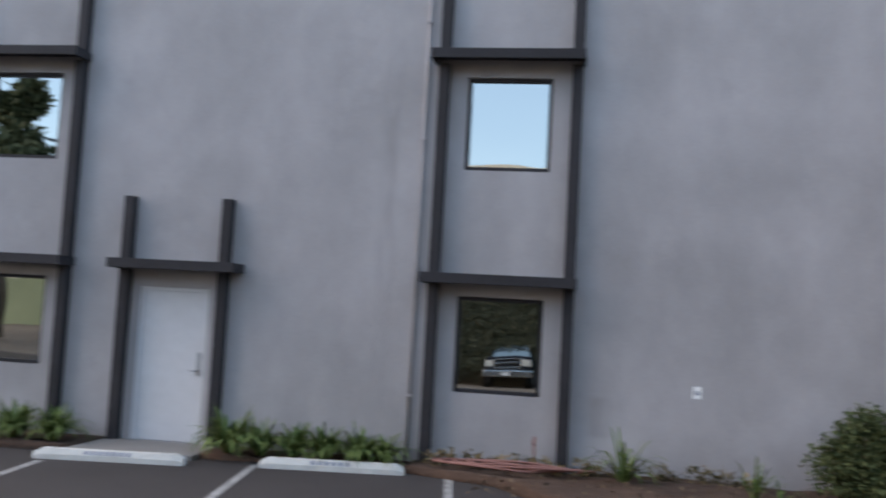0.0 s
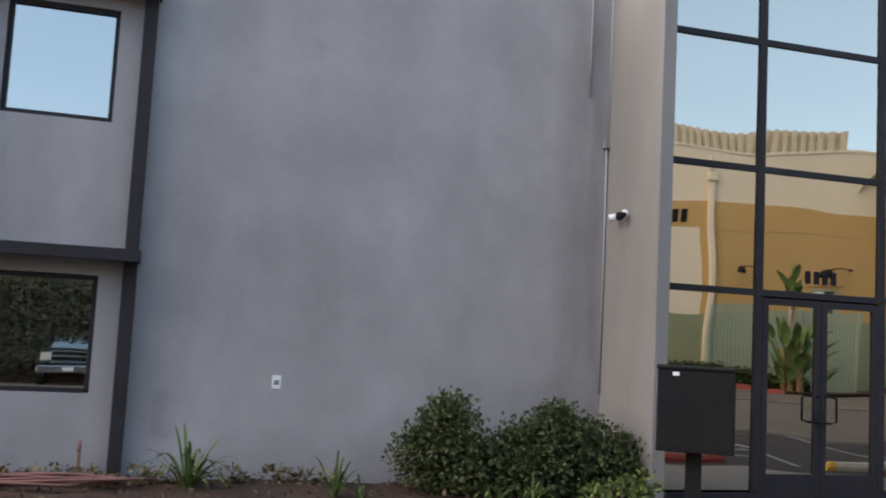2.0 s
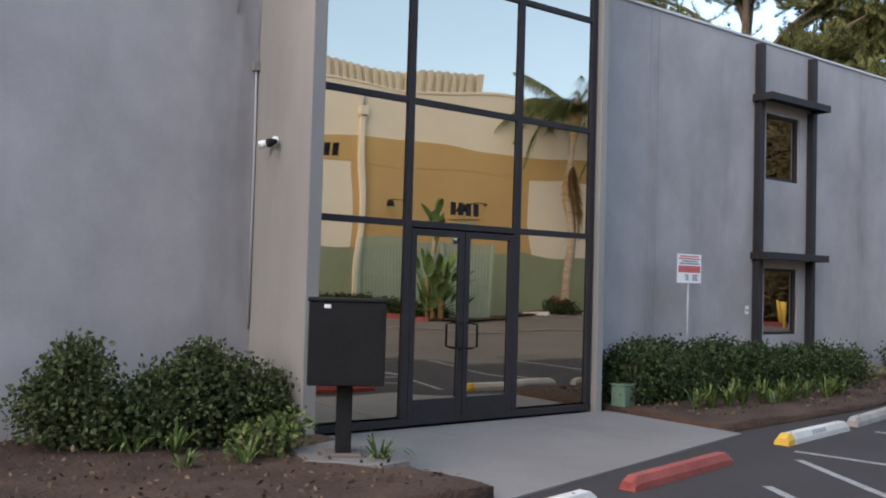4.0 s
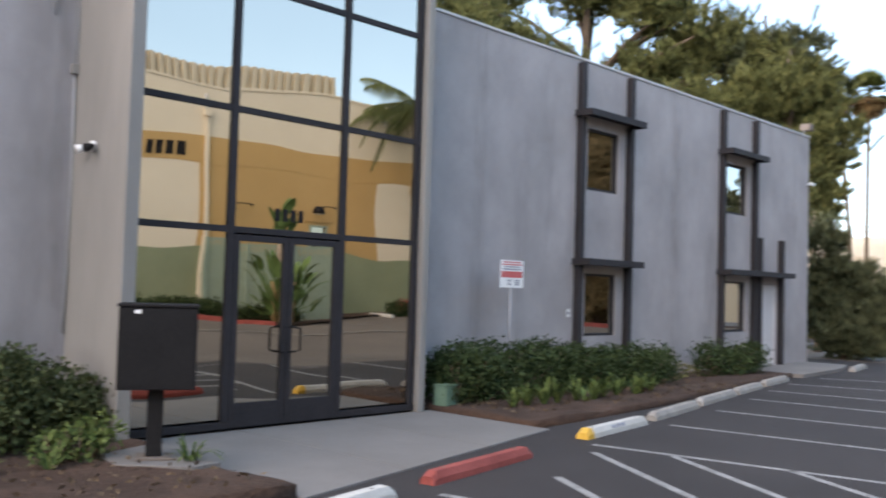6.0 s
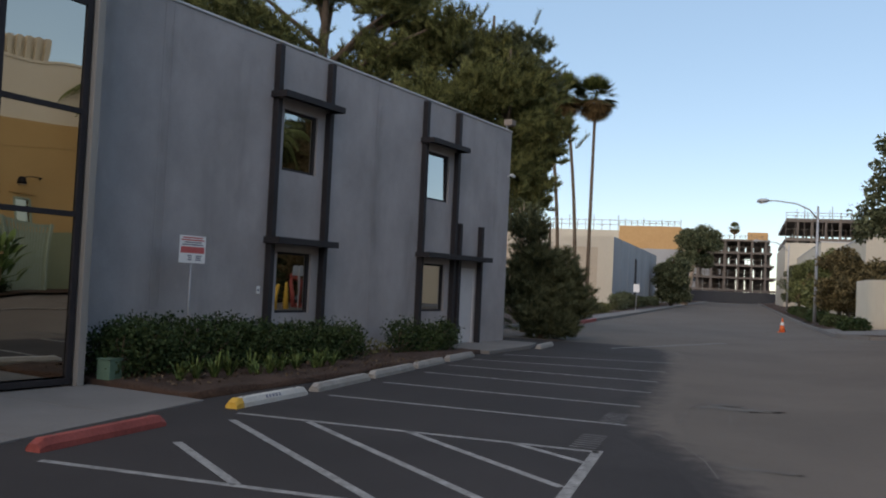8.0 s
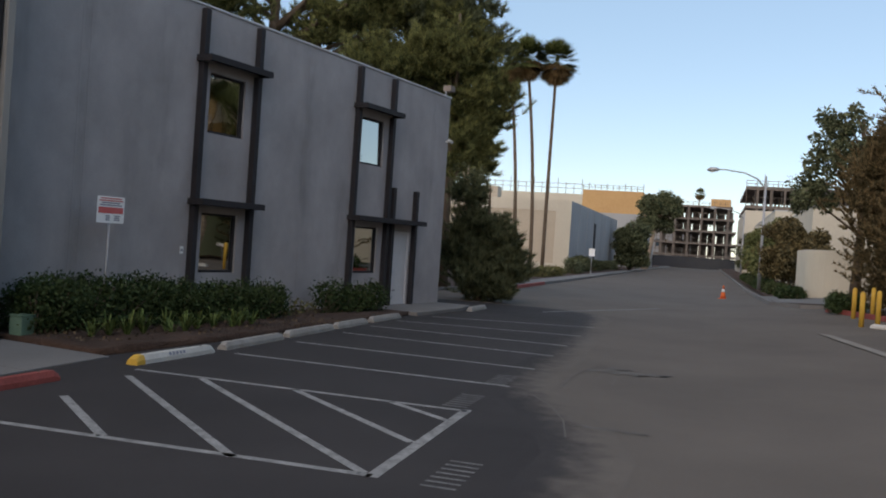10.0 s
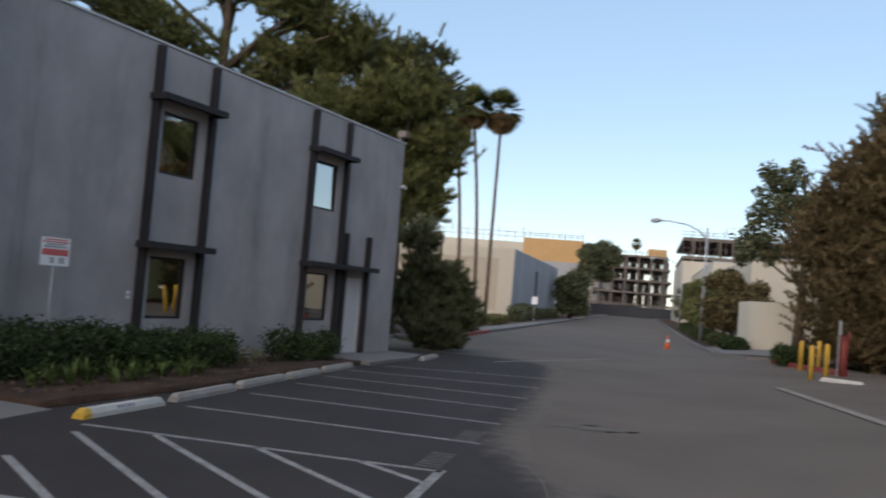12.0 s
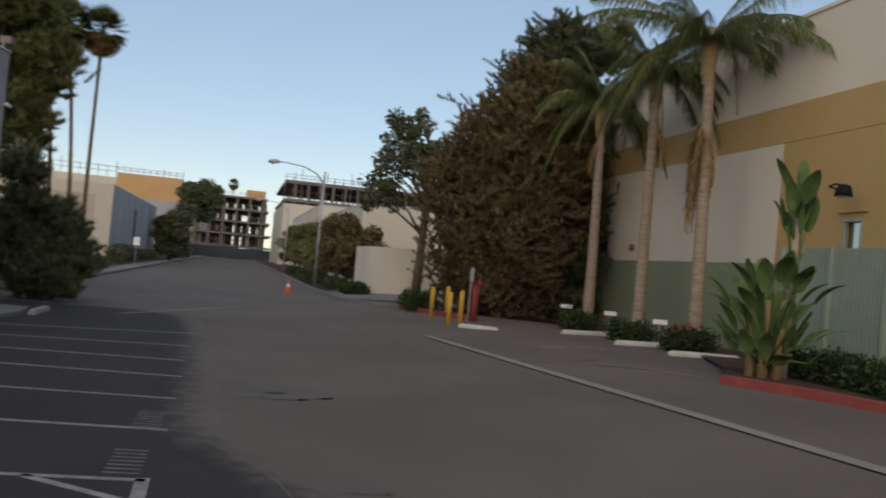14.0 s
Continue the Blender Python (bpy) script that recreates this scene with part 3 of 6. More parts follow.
part("floor", boxed(-29.69, 28.05, 0.31, 21.99, -0.1, 0.06), "concrete", office)
part("backing_wall", boxed(-29.6, 28.04, 1.6, 1.7, 0.07, 5.89), "wall", office)
for x0, x1 in ((-30.02, 7.04), (12.11, 28.38)):
    part("parapet_cap", boxed(x0, x1, -0.03, 0.33, TOP + 0.002, TOP + 0.05, 0.008), "cap", office, "pale metal parapet flashing")

# entrance bay: two fins, a head and the glazed screen
for x0, x1, y in ((7.05, 7.22, -1.33), (11.97, 12.1, -0.95)):
    part("fin", boxed(x0, x1, y, 0.6, -0.1, 7.4, 0.012), "fin", office, "bare concrete fin beside the entrance")
part("head", boxed(7.23, 11.96, -0.9, 0.6, 7.05, 7.38, 0.01), "fin", office)
part("bay_side", boxed(7.05, 7.25, 0.602, 3, -0.1, 7.4), "wall", office)
part("bay_back", boxed(7.05, 12.1, 3.002, 3.2, -0.1, 7.4), "wall", office)
part("bay_roof", boxed(7.05, 12.1, 0.61, 3.0, 7.2, 7.39), "cap", office)
screen = part("glazed_screen", boxed(7.23, 11.96, -0.865, -0.76, 0.052, 0.14, 0.005), "steel", office, "dark framed reflective glass screen")
COLS, ROWS = (7.30, 8.70, 10.487, 11.89), (0.14, 2.52, 4.03, 5.63, 7.0)
for x in COLS:
    part("mullion", boxed(x - 0.05, x + 0.05, -0.87, -0.76, 0.141, 7.05, 0.006), "steel", screen)
for a, b in zip(COLS, COLS[1:]):
    for z in ROWS[1:]:
        part("transom", boxed(a + 0.051, b - 0.051, -0.865, -0.76, z - 0.04, z + 0.04, 0.005), "steel", screen)
    for low, high in zip(ROWS, ROWS[1:]):
        if (a, low) != (8.70, 0.14):
            mid = (low + high) / 2
            lean = Matrix.Translation((0, -0.83, mid)) @ Matrix.Rotation(radians(0.22), 4, "X") @ Matrix.Translation((0, 0.83, -mid))
            part("glass_pane", boxed(a + 0.045, b - 0.045, -0.835, -0.825, low + 0.03, high - 0.03, 0, lean), "glass", screen)


def leaf_door(x0, x1, hand):
    """One leaf of the glass entrance doors."""
    leaf = part("glass_door", boxed(x0, x0 + 0.08, -0.868, -0.8, 0.06, 2.46, 0.004), "steel", office, "dark framed glass door leaf")
    part("stile", boxed(x1 - 0.08, x1, -0.868, -0.8, 0.06, 2.46, 0.004), "steel", leaf)
    part("bottom_rail", boxed(x0 + 0.081, x1 - 0.081, -0.868, -0.8, 0.06, 0.36, 0.004), "steel", leaf)
    part("top_rail", boxed(x0 + 0.081, x1 - 0.081, -0.868, -0.8, 2.38, 2.46, 0.004), "steel", leaf)
    part("glass_pane", boxed(x0 + 0.079, x1 - 0.079, -0.838, -0.83, 0.35, 2.39), "glass", leaf)
    x = x1 - 0.05 if hand > 0 else x0 + 0.05
    part("pull_handle", tube([(x, -0.865, 0.98), (x - 0.03 * hand, -0.935, 0.98), (x - 0.11 * hand, -0.945, 1.0), (x - 0.11 * hand, -0.945, 1.28), (x - 0.03 * hand, -0.935, 1.3), (x, -0.865, 1.3)], 0.014, 8), "black", leaf, smooth=True)


leaf_door(8.755, 9.59, 1)
leaf_door(9.60, 10.435, -1)
for k in range(4):  # house number as plain bars
    part("number_bar", boxed(9.37 + 0.125 * k, 9.445 + 0.125 * k, -0.842, -0.837, 2.67, 2.83, 0.002), "black", screen)


def window(x, z):
    """A square window: dark frame, sill and one mirrored pane set back in the wall."""
    frame_ob = part("window", boxed(x + 0.002, x + 0.05, 0.05, 0.14, z + 0.002, z + 1.248, 0.005), "steel", office, "square dark framed window with mirrored glass")
    part("jamb", boxed(x + 1.08, x + 1.128, 0.05, 0.14, z + 0.002, z + 1.248, 0.005), "steel", frame_ob)
    part("rail", boxed(x + 0.051, x + 1.079, 0.05, 0.14, z + 1.2, z + 1.248, 0.005), "steel", frame_ob)
    part("sill", boxed(x + 0.051, x + 1.079, 0.02, 0.14, z + 0.002, z + 0.05, 0.005), "steel", frame_ob)
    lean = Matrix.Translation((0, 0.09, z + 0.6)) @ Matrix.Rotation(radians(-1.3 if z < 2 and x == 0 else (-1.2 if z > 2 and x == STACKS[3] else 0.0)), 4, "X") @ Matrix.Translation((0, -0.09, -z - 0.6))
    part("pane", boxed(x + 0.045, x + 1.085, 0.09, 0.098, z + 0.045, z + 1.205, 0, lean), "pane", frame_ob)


def canopy(x0, x1, z):
    """A steel channel canopy: web, front and end flanges."""
    ob = part("canopy", boxed(x0, x1, -0.41, -0.385, z - 0.13, z, 0.004), "steel", office, "dark steel channel canopy")
    part("top_plate", boxed(x0 + 0.002, x1 - 0.002, -0.384, -0.002, z - 0.05, z - 0.03), "steel", ob)
    for x in (x0 + 0.002, x1 - 0.022):
        part("end_plate", boxed(x, x + 0.02, -0.384, -0.002, z - 0.128, z - 0.051), "steel", ob)
        part("end_lip", boxed(x, x + 0.02, -0.384, -0.002, z - 0.029, z - 0.002), "steel", ob)


def post(x, z0, z1):
    part("post", boxed(x - 0.07, x + 0.07, -0.14, -0.002, z0, z1, 0.006), "steel", office, "dark steel post fixed to the wall")


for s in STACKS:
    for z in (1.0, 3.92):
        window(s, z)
    for x in (s - 0.31, s + 1.45):
        post(x, 0.05, 2.398)
        post(x, 2.502, 5.323)
        post(x, 5.428, TOP - 0.06)
    canopy(s - 0.45, s + 1.55, 5.455)
    canopy(s - 0.45, s + (1.55 if s != STACKS[3] else 3.22), 2.53)
for n, (x0, x1) in enumerate(DOORS):
    z = 0.07 if n == 0 else 0.1
    leaf = part("door", boxed(x0 + 0.05, x1 - 0.05, 0.05, 0.1, z + 0.005, z + 2.05, 0.004), "door", office, "white painted steel door")
    for a, b in ((x0 + 0.001, x0 + 0.049), (x1 - 0.049, x1 - 0.001)):
        part("door_frame", boxed(a, b, 0.02, 0.12, z, z + 2.099, 0.004), "door", leaf)
    part("door_head", boxed(x0 + 0.051, x1 - 0.051, 0.02, 0.12, z + 2.051, z + 2.099, 0.004), "door", leaf)
    x = x1 - 0.13 if n == 0 else x0 + 0.1
    part("escutcheon", boxed(x, x + 0.06, 0.03, 0.05, 0.98, 1.3, 0.004), "grey", leaf)
    part("lever", tube([(x + 0.03, 0.03, 1.05), (x + 0.03, -0.03, 1.05), (x - 0.07, -0.035, 1.05)], 0.011, 8), "grey", leaf, smooth=True)
    for px in (x0 - 0.2, x1 + (0.22 if n == 0 else 0.12)):
        post(px, 0.05, 2.398)
        post(px, 2.502, 3.41)
canopy(-4.76, -2.95, 2.53)

# ---- the tan and cream building over the road ----
ware = thing("warehouse", site(0, -25.15, 0.45), 11, "long cream and tan stucco warehouse with a green base", "building")
END = 36.5


def ware_box(name, u0, u1, z0, z1, back, front, mat):
    return part(name, boxed(u0, u1, -back, front, z0 - 0.45, z1 - 0.45), mat, ware)


ware_box("base", -46, END, 0.3, 2.95, 0.4, 0, "green")
for u0, u1 in ((-46, 3.0), (6.5, 16.2), (24.15, END)):
    ware_box("cream_panel", u0, u1, 2.952, 6.12, 0.4, 0, "cream")
for u0, u1 in ((3.002, 6.498),):
    ware_box("tan_panel", u0, u1, 2.952, 6.12, 0.4, 0, "tan")
part("tan_panel", pierced(16.202, 24.148, 2.5, 5.67, -0.4, 0, [(20.8, 21.4, 2.75, 3.5)]), "tan", ware)
ware_box("tan_band", -46, END, 6.122, 7.1, 0.4, 0.012, "tan")
ware_box("upper_wall", 9.0, END, 7.102, 9.3, 0.4, 0, "cream")
ware_box("upper_wall", -46, 8.998, 7.102, 8.35, 0.4, 0, "cream")
ware_box("coping", 9.0, END + 0.03, 9.302, 9.4, 0.43, 0.04, "cream")
ware_box("end_wall", END - 0.4, END, 0.3, 9.3, 30, -0.402, "cream")
ware_box("end_wall", -46, -45.6, 0.3, 8.35, 30, -0.402, "cream")
ware_box("back_wall", -46, END, 0.3, 8.35, 30.4, -30.002, "cream")
ware_box("roof", -45.59, END - 0.41, 8.2, 8.3, 29.9, -0.41, "cap")
bm = bmesh.new()  # ribbed plant screen on the roof
for k in range(26):
    u = 12.2 + k * 0.38
    block(bm, u, u + 0.19, -0.9, -0.84, 8.4, 9.85)
    block(bm, u + 0.19, u + 0.38, -0.9, -0.66, 8.4, 9.85)
part("plant_screen", bm, "ribbed", ware, "ribbed cream metal screen on the roof")
for u in (16.5, 2.8):
    pipe = part("downspout", boxed(u - 0.09, u + 0.09, 0.012, 0.16, -0.1, 7.4, 0.02), "cream", ware)
    part("rain_head", boxed(u - 0.16, u + 0.16, 0.004, 0.25, 7.402, 7.75, 0.02), "cream", pipe)
    part("overflow_pipe", tube([(u, 0.1, 7.75), (u, 0.1, 8.5)], 0.07, 10), "cap", pipe, smooth=True)
for k in range(4):
    part("number_bar", boxed(14.2 + 0.4 * k, 14.48 + 0.4 * k, 0.014, 0.03, 5.85, 6.35), "black", ware)
win = part("window", boxed(20.75, 21.45, -0.05, 0.03, 3.502, 3.58, 0.01), "fence", ware, "small pale green framed window")
for a, b in ((20.75, 20.83), (21.37, 21.45)):
    part("jamb", boxed(a, b, -0.05, 0.03, 2.72, 3.5, 0.005), "fence", win)
part("pane", boxed(20.82, 21.38, -0.12, -0.1, 2.76, 3.5), "pane", win)
part("lintel", boxed(20.6, 21.6, 0.002, 0.06, 3.72, 3.78), "tan", win)
for u in (20.85, 17.6):
    lamp = part("wall_lamp", tube([(u + 0.95, 0.0, 4.3), (u + 0.95, 0.22, 4.34), (u + 0.4, 0.45, 4.34), (u, 0.5, 4.27)], 0.022, 8), "black", ware, "black round wall lamp on a long arm", smooth=True)
    part("lamp_shade", tube([(u, 0.5, 4.3), (u, 0.5, 4.26), (u, 0.5, 4.12), (u, 0.5, 4.02)], [0.05, 0.14, 0.19, 0.2], 16), "black", lamp, smooth=True)
    part("lamp_lens", tube([(u, 0.5, 4.018), (u, 0.5, 3.99)], [0.16, 0.12], 16), "lamp_glass", lamp, smooth=True)
louvre = part("louvre", boxed(35.3, 36.1, 0.002, 0.05, 2.55, 3.6, 0.005), "black", ware, "dark louvred opening in the wall")
for k in range(6):
    part("louvre_blade", boxed(35.35, 36.05, 0.051, 0.08, 2.62 + 0.16 * k, 2.7 + 0.16 * k), "steel", louvre)
part("wall_bell", tube([(33.0, 0.0, 2.95), (33.0, 0.12, 2.95)], 0.12, 12), "hose", ware, "round rusty alarm bell", smooth=True)

# ---- trees and shrubs ----


def limb_tree(name, at, height, trunk_r, crown, leaf_mat, seed, label, style="needles", lean=(0, 0), per=700, length=0.4, width=0.05, bare=0.35, bark="bark", category="tree", limbs=9):
    """A tree: tapered trunk, limbs, and a crown of clumps. crown: lumps as (centre, radii, count, size), relative to the base."""
    rng = np.random.default_rng(seed)
    tree = thing(name, at, 0, label, category)
    bends = [Vector((lean[0] * f + 0.12 * math.sin(5 * f + seed), lean[1] * f + 0.12 * math.cos(4 * f + seed), height * f)) for f in (0, 0.2, 0.4, 0.6, 0.8, 0.97)]
    bends[0].z = -0.15
    trunk = part("trunk", tube(bends, [trunk_r * (1.25 - 1.05 * f) for f in (0, 0.2, 0.4, 0.6, 0.8, 1.0)], 10), bark, tree, smooth=True)
    centres, radii = [], []
    for c, r, count, size in crown:
        a, b = lumps(rng, c, r, count, size)
        centres.append(a)
        radii.append(b)
    centres, radii = np.concatenate(centres), np.concatenate(radii)
    bm = bmesh.new()
    for k in rng.choice(len(centres), min(limbs, len(centres)), replace=False):
        tip = Vector(centres[k])
        f = min(max(tip.z / height - 0.18, bare * 0.8), 0.9)
        root = Vector((lean[0] * f, lean[1] * f, height * f))
        mid = root.lerp(tip, 0.55) + Vector((0, 0, 0.06 * (tip - root).length))
        add_tube(bm, [root, mid, tip], [trunk_r * 0.35, trunk_r * 0.22, trunk_r * 0.08], 6)
    part("branching", bm, bark, trunk, smooth=True)
    if style == "needles":
        ob = new("crown", scatter_mesh("crown", needles(rng, centres, radii, per, length, width), 3, leaf_mat))
    else:
        ob = new("crown", scatter_mesh("crown", lumpy_leaves(rng, centres, radii, per, length, width, 0.8, 0.25), 4, leaf_mat))
    ob.parent = tree
    return tree


def cone_crown(height, low, wide, lean, count, size, taper=1.0):
    """Lump rows of a full cone-like crown, from low up to the tip."""
    rows_ = []
    for k in range(9):
        f = k / 8
        r = wide * (1 - f ** 5 * 0.58) * (0.8 + 0.2 * min(1, f * 6)) * taper
        rows_.append(((lean[0] * f, lean[1] * f, low + (height - low) * f), (r, r, 0.7), max(5, int(count * (r / wide) ** 1.3)), size * (1 - 0.45 * f)))
    return rows_


PINES = "tall dark green pine with open layered crown"
limb_tree("pine_tree", (36.5, 13.5, 0), 17.0, 0.42, [((-3.4, 1.4, 11.6), (3.0, 2.8, 1.8), 34, 0.8), ((2.4, -2.2, 11.2), (3.0, 2.8, 1.8), 40, 0.8), ((-0.5, 0.6, 8.6), (4.6, 3.4, 1.6), 36, 0.8), ((0.6, -0.4, 15.4), (3.4, 3.0, 1.8), 40, 0.8), ((-6.5, 2.2, 12.6), (2.6, 2.2, 1.6), 22, 0.74), ((4.2, -4.2, 9.6), (2.4, 2.2, 1.6), 26, 0.74), ((3.2, -4.4, 12.8), (2.4, 2.4, 1.4), 34, 0.74), ((-3.4, 3.6, 15.0), (2.6, 2.4, 1.4), 24, 0.78), ((1.7, -2.6, 14.2), (2.3, 2.1, 1.6), 30, 0.74), ((4.8, -6.2, 12.0), (1.8, 1.8, 1.2), 20, 0.68)], "pine", 3, PINES, per=1400, length=0.46, width=0.032, bare=0.5, limbs=26)
limb_tree("pine_tree", (37.4, 4.6, 0), 12.0, 0.34, [((-0.2, 0.3, 9.2), (2.4, 2.2, 1.5), 34, 0.66), ((0.6, -0.9, 8.0), (1.6, 1.5, 1.3), 28, 0.6), ((0.5, -0.8, 9.4), (1.3, 1.3, 0.9), 14, 0.52), ((0.1, -0.7, 6.0), (1.6, 1.4, 0.9), 22, 0.56), ((-2.2, 2.4, 8.4), (2.0, 2.0, 1.5), 24, 0.66), ((0.3, -0.8, 5.0), (1.2, 1.1, 0.6), 14, 0.5), ((0.6, -1.0, 7.0), (1.4, 1.3, 1.0), 20, 0.56)], "pine", 5, PINES, per=1400, length=0.44, width=0.03, bare=0.4, limbs=18)
limb_tree("pine_tree", (41.8, 7.6, 0), 15.0, 0.3, [((0, 0, 10.4), (2.3, 2.1, 2.2), 44, 0.7), ((0.3, -0.9, 12.6), (1.9, 1.8, 1.3), 26, 0.6), ((-1.2, 0.9, 12.2), (1.7, 1.7, 1.2), 20, 0.6), ((1.0, -1.8, 11.4), (1.2, 1.2, 1.0), 14, 0.55)], "olive", 6, "feathery grey-green pine above the roof", per=900, length=0.44, width=0.03, bare=0.4, limbs=18)
limb_tree("juniper_shrub", (32.6, 0.45, 0), 4.2, 0.12, [((0.1, 0, 0.75), (1.15, 1.2, 0.6), 36, 0.44), ((0.3, -0.2, 1.7), (1.05, 1.1, 0.7), 30, 0.4), ((0.0, 0.2, 2.6), (0.8, 0.8, 0.6), 18, 0.38), ((-0.3, 0.5, 3.5), (0.5, 0.5, 0.5), 9, 0.34), ((0.5, -0.7, 1.1), (0.8, 0.7, 0.6), 22, 0.38), ((0.1, -0.1, 0.35), (1.0, 1.1, 0.2), 26, 0.36), ((-0.3, 0.9, 1.6), (0.7, 0.7, 0.9), 24, 0.4)], "juniper", 18, "dark bushy conifer at the building's corner", per=1150, length=0.36, width=0.022, bare=0.1, limbs=8, category="shrub")
limb_tree("bare_tree", (35.4, 2.6, 0), 5.2, 0.12, [((0, 0, 4.0), (1.0, 1.0, 1.1), 12, 0.4)], "olive", 9, "small pale-branched tree with thin foliage", "leaf", per=120, length=0.14, width=0.06, bare=0.2, limbs=12, bark="palm_bark")
limb_tree("conifer_tree", site(36.0, -21.2, 0.4), 9.2, 0.42, cone_crown(8.9, 0.7, 3.1, (0.2, -0.9), 96, 0.72) + [((-0.3, 1.9, 4.2), (1.3, 1.4, 1.8), 36, 0.6), ((0.1, 1.0, 6.6), (1.5, 1.5, 1.5), 34, 0.55)], "brown_pine", 11, "massive dark conifer with browning foliage", lean=(0.25, -1.1), per=1250, length=0.28, width=0.036, bare=0.1, limbs=14)
limb_tree("conifer_tree", site(36.6, -23.6, 0.4), 11.4, 0.35, cone_crown(11.0, 0.7, 2.5, (0.1, 0.2), 52, 0.8) + [((0.2, 1.1, 9.6), (1.3, 1.3, 1.5), 30, 0.55), ((-0.4, -0.9, 10.3), (1.2, 1.2, 1.2), 26, 0.5), ((0.4, 2.0, 9.2), (0.7, 0.7, 1.0), 14, 0.42)], "juniper", 12, "dark green conifer beside the warehouse", per=1250, length=0.3, width=0.036, bare=0.1, limbs=12)
limb_tree("street_tree", site(44.0, -19.6, 0.4), 8.4, 0.2, [((0, 0.5, 6.4), (2.0, 2.0, 1.7), 60, 0.36), ((-0.6, 1.9, 4.6), (1.3, 1.3, 1.3), 28, 0.34), ((0.3, 1.0, 8.0), (1.2, 1.2, 0.9), 18, 0.34)], "olive", 14, "slender broadleaf tree with an open crown", "leaf", per=80, length=0.2, width=0.11, bare=0.4, limbs=16)
VERGE_TREES = ((57.0, -17.9, 4.3, "brown_leaf"), (59.5, -19.6, 3.6, "brown_leaf"), (64.0, -18.0, 4.6, "street_leaf"), (69.0, -17.8, 4.2, "street_leaf"), (75, -18.0, 4.4, "brown_leaf"), (83, -18.2, 4.6, "street_leaf"), (93, -18.0, 4.8, "street_leaf"), (106, -17.8, 5.0, "olive"))
for k, (u, v, h, mat) in enumerate(VERGE_TREES):
    limb_tree("street_tree", site(u, v, 0.4), h, 0.12, [((0, 0, h * 0.52), (2.1, 1.7, h * 0.24), 34, 0.55), ((0.3, 0.3, h * 0.8), (1.4, 1.2, 0.8), 18, 0.45), ((-0.4, 0.6, h * 0.3), (1.5, 1.2, 0.5), 16, 0.45)], mat, 20 + k, "bushy small broadleaf tree on the verge", "leaf", per=260, length=0.2, width=0.09, bare=0.2, limbs=12)
limb_tree("street_tree", site(119, -3.7, 0.1), 6.8, 0.22, [((0, 0, 3.3), (2.3, 2.2, 2.9), 70, 0.8), ((0, 0, 1.3), (1.9, 1.9, 0.8), 22, 0.8)], "olive", 31, "round dense street tree beside the far building", "leaf", per=300, length=0.32, width=0.18, bare=0.2, limbs=8)
limb_tree("street_tree", site(138, -4.0, 0.1), 9.6, 0.4, [((1.6, -1.4, 9.2), (3.4, 3.2, 2.6), 60, 0.9), ((1.5, -0.4, 6.6), (3.2, 3.0, 1.6), 30, 0.8)], "olive", 33, "leaning pale-trunked eucalyptus beside the road", "leaf", lean=(1.4, -1.6), per=300, length=0.36, width=0.18, bare=0.45, limbs=10, bark="palm_bark")
for k, (x, y, h) in enumerate(((-20.3, -19.5, 9.6), (-25.0, -18.5, 8.2))):
    limb_tree("broadleaf_tree", (x, y, 0.4), h, 0.25, [((0, 0, h * 0.62), (2.4, 2.3, 2.2), 40, 0.7), ((0, 0, h * 0.9), (1.0, 1.0, 1.0), 10, 0.5)], "olive", 40 + k, "leafy tree standing behind the yard", "leaf", per=260, length=0.4, width=0.22, bare=0.3, limbs=9)


def frond(out, rng, root, heading, length, rise_, drop, leaflets, leaflet, width):
    """One feather frond: a bowed rib of triangles with hanging leaflets."""
    side = np.array([-heading[1], heading[0], 0.0])
    f = np.linspace(0, 1, leaflets)
    rib = root + np.outer(f * length * (1 - 0.25 * f), heading) + np.outer(rise_ * f - drop * f ** 2, (0, 0, 1))
    for sgn in (-1, 1):
        size = leaflet * np.sin(np.pi * np.clip(f * 0.9 + 0.1, 0, 1)) ** 0.6 * rng.uniform(0.8, 1.15, leaflets)
        aim = sgn * side * 0.55 + heading * 0.35 + np.array([0, 0, -0.95]) + rng.normal(0, 0.12, (leaflets, 3))
        tip = rib + aim * size[:, None]
        wide = heading * width
        out.append(np.stack([rib - wide, rib + wide, tip], 1).reshape(-1, 3))
    wide = side * 0.02
    out.append(np.stack([rib[:-1] - wide, rib[:-1] + wide, rib[1:]], 1).reshape(-1, 3))


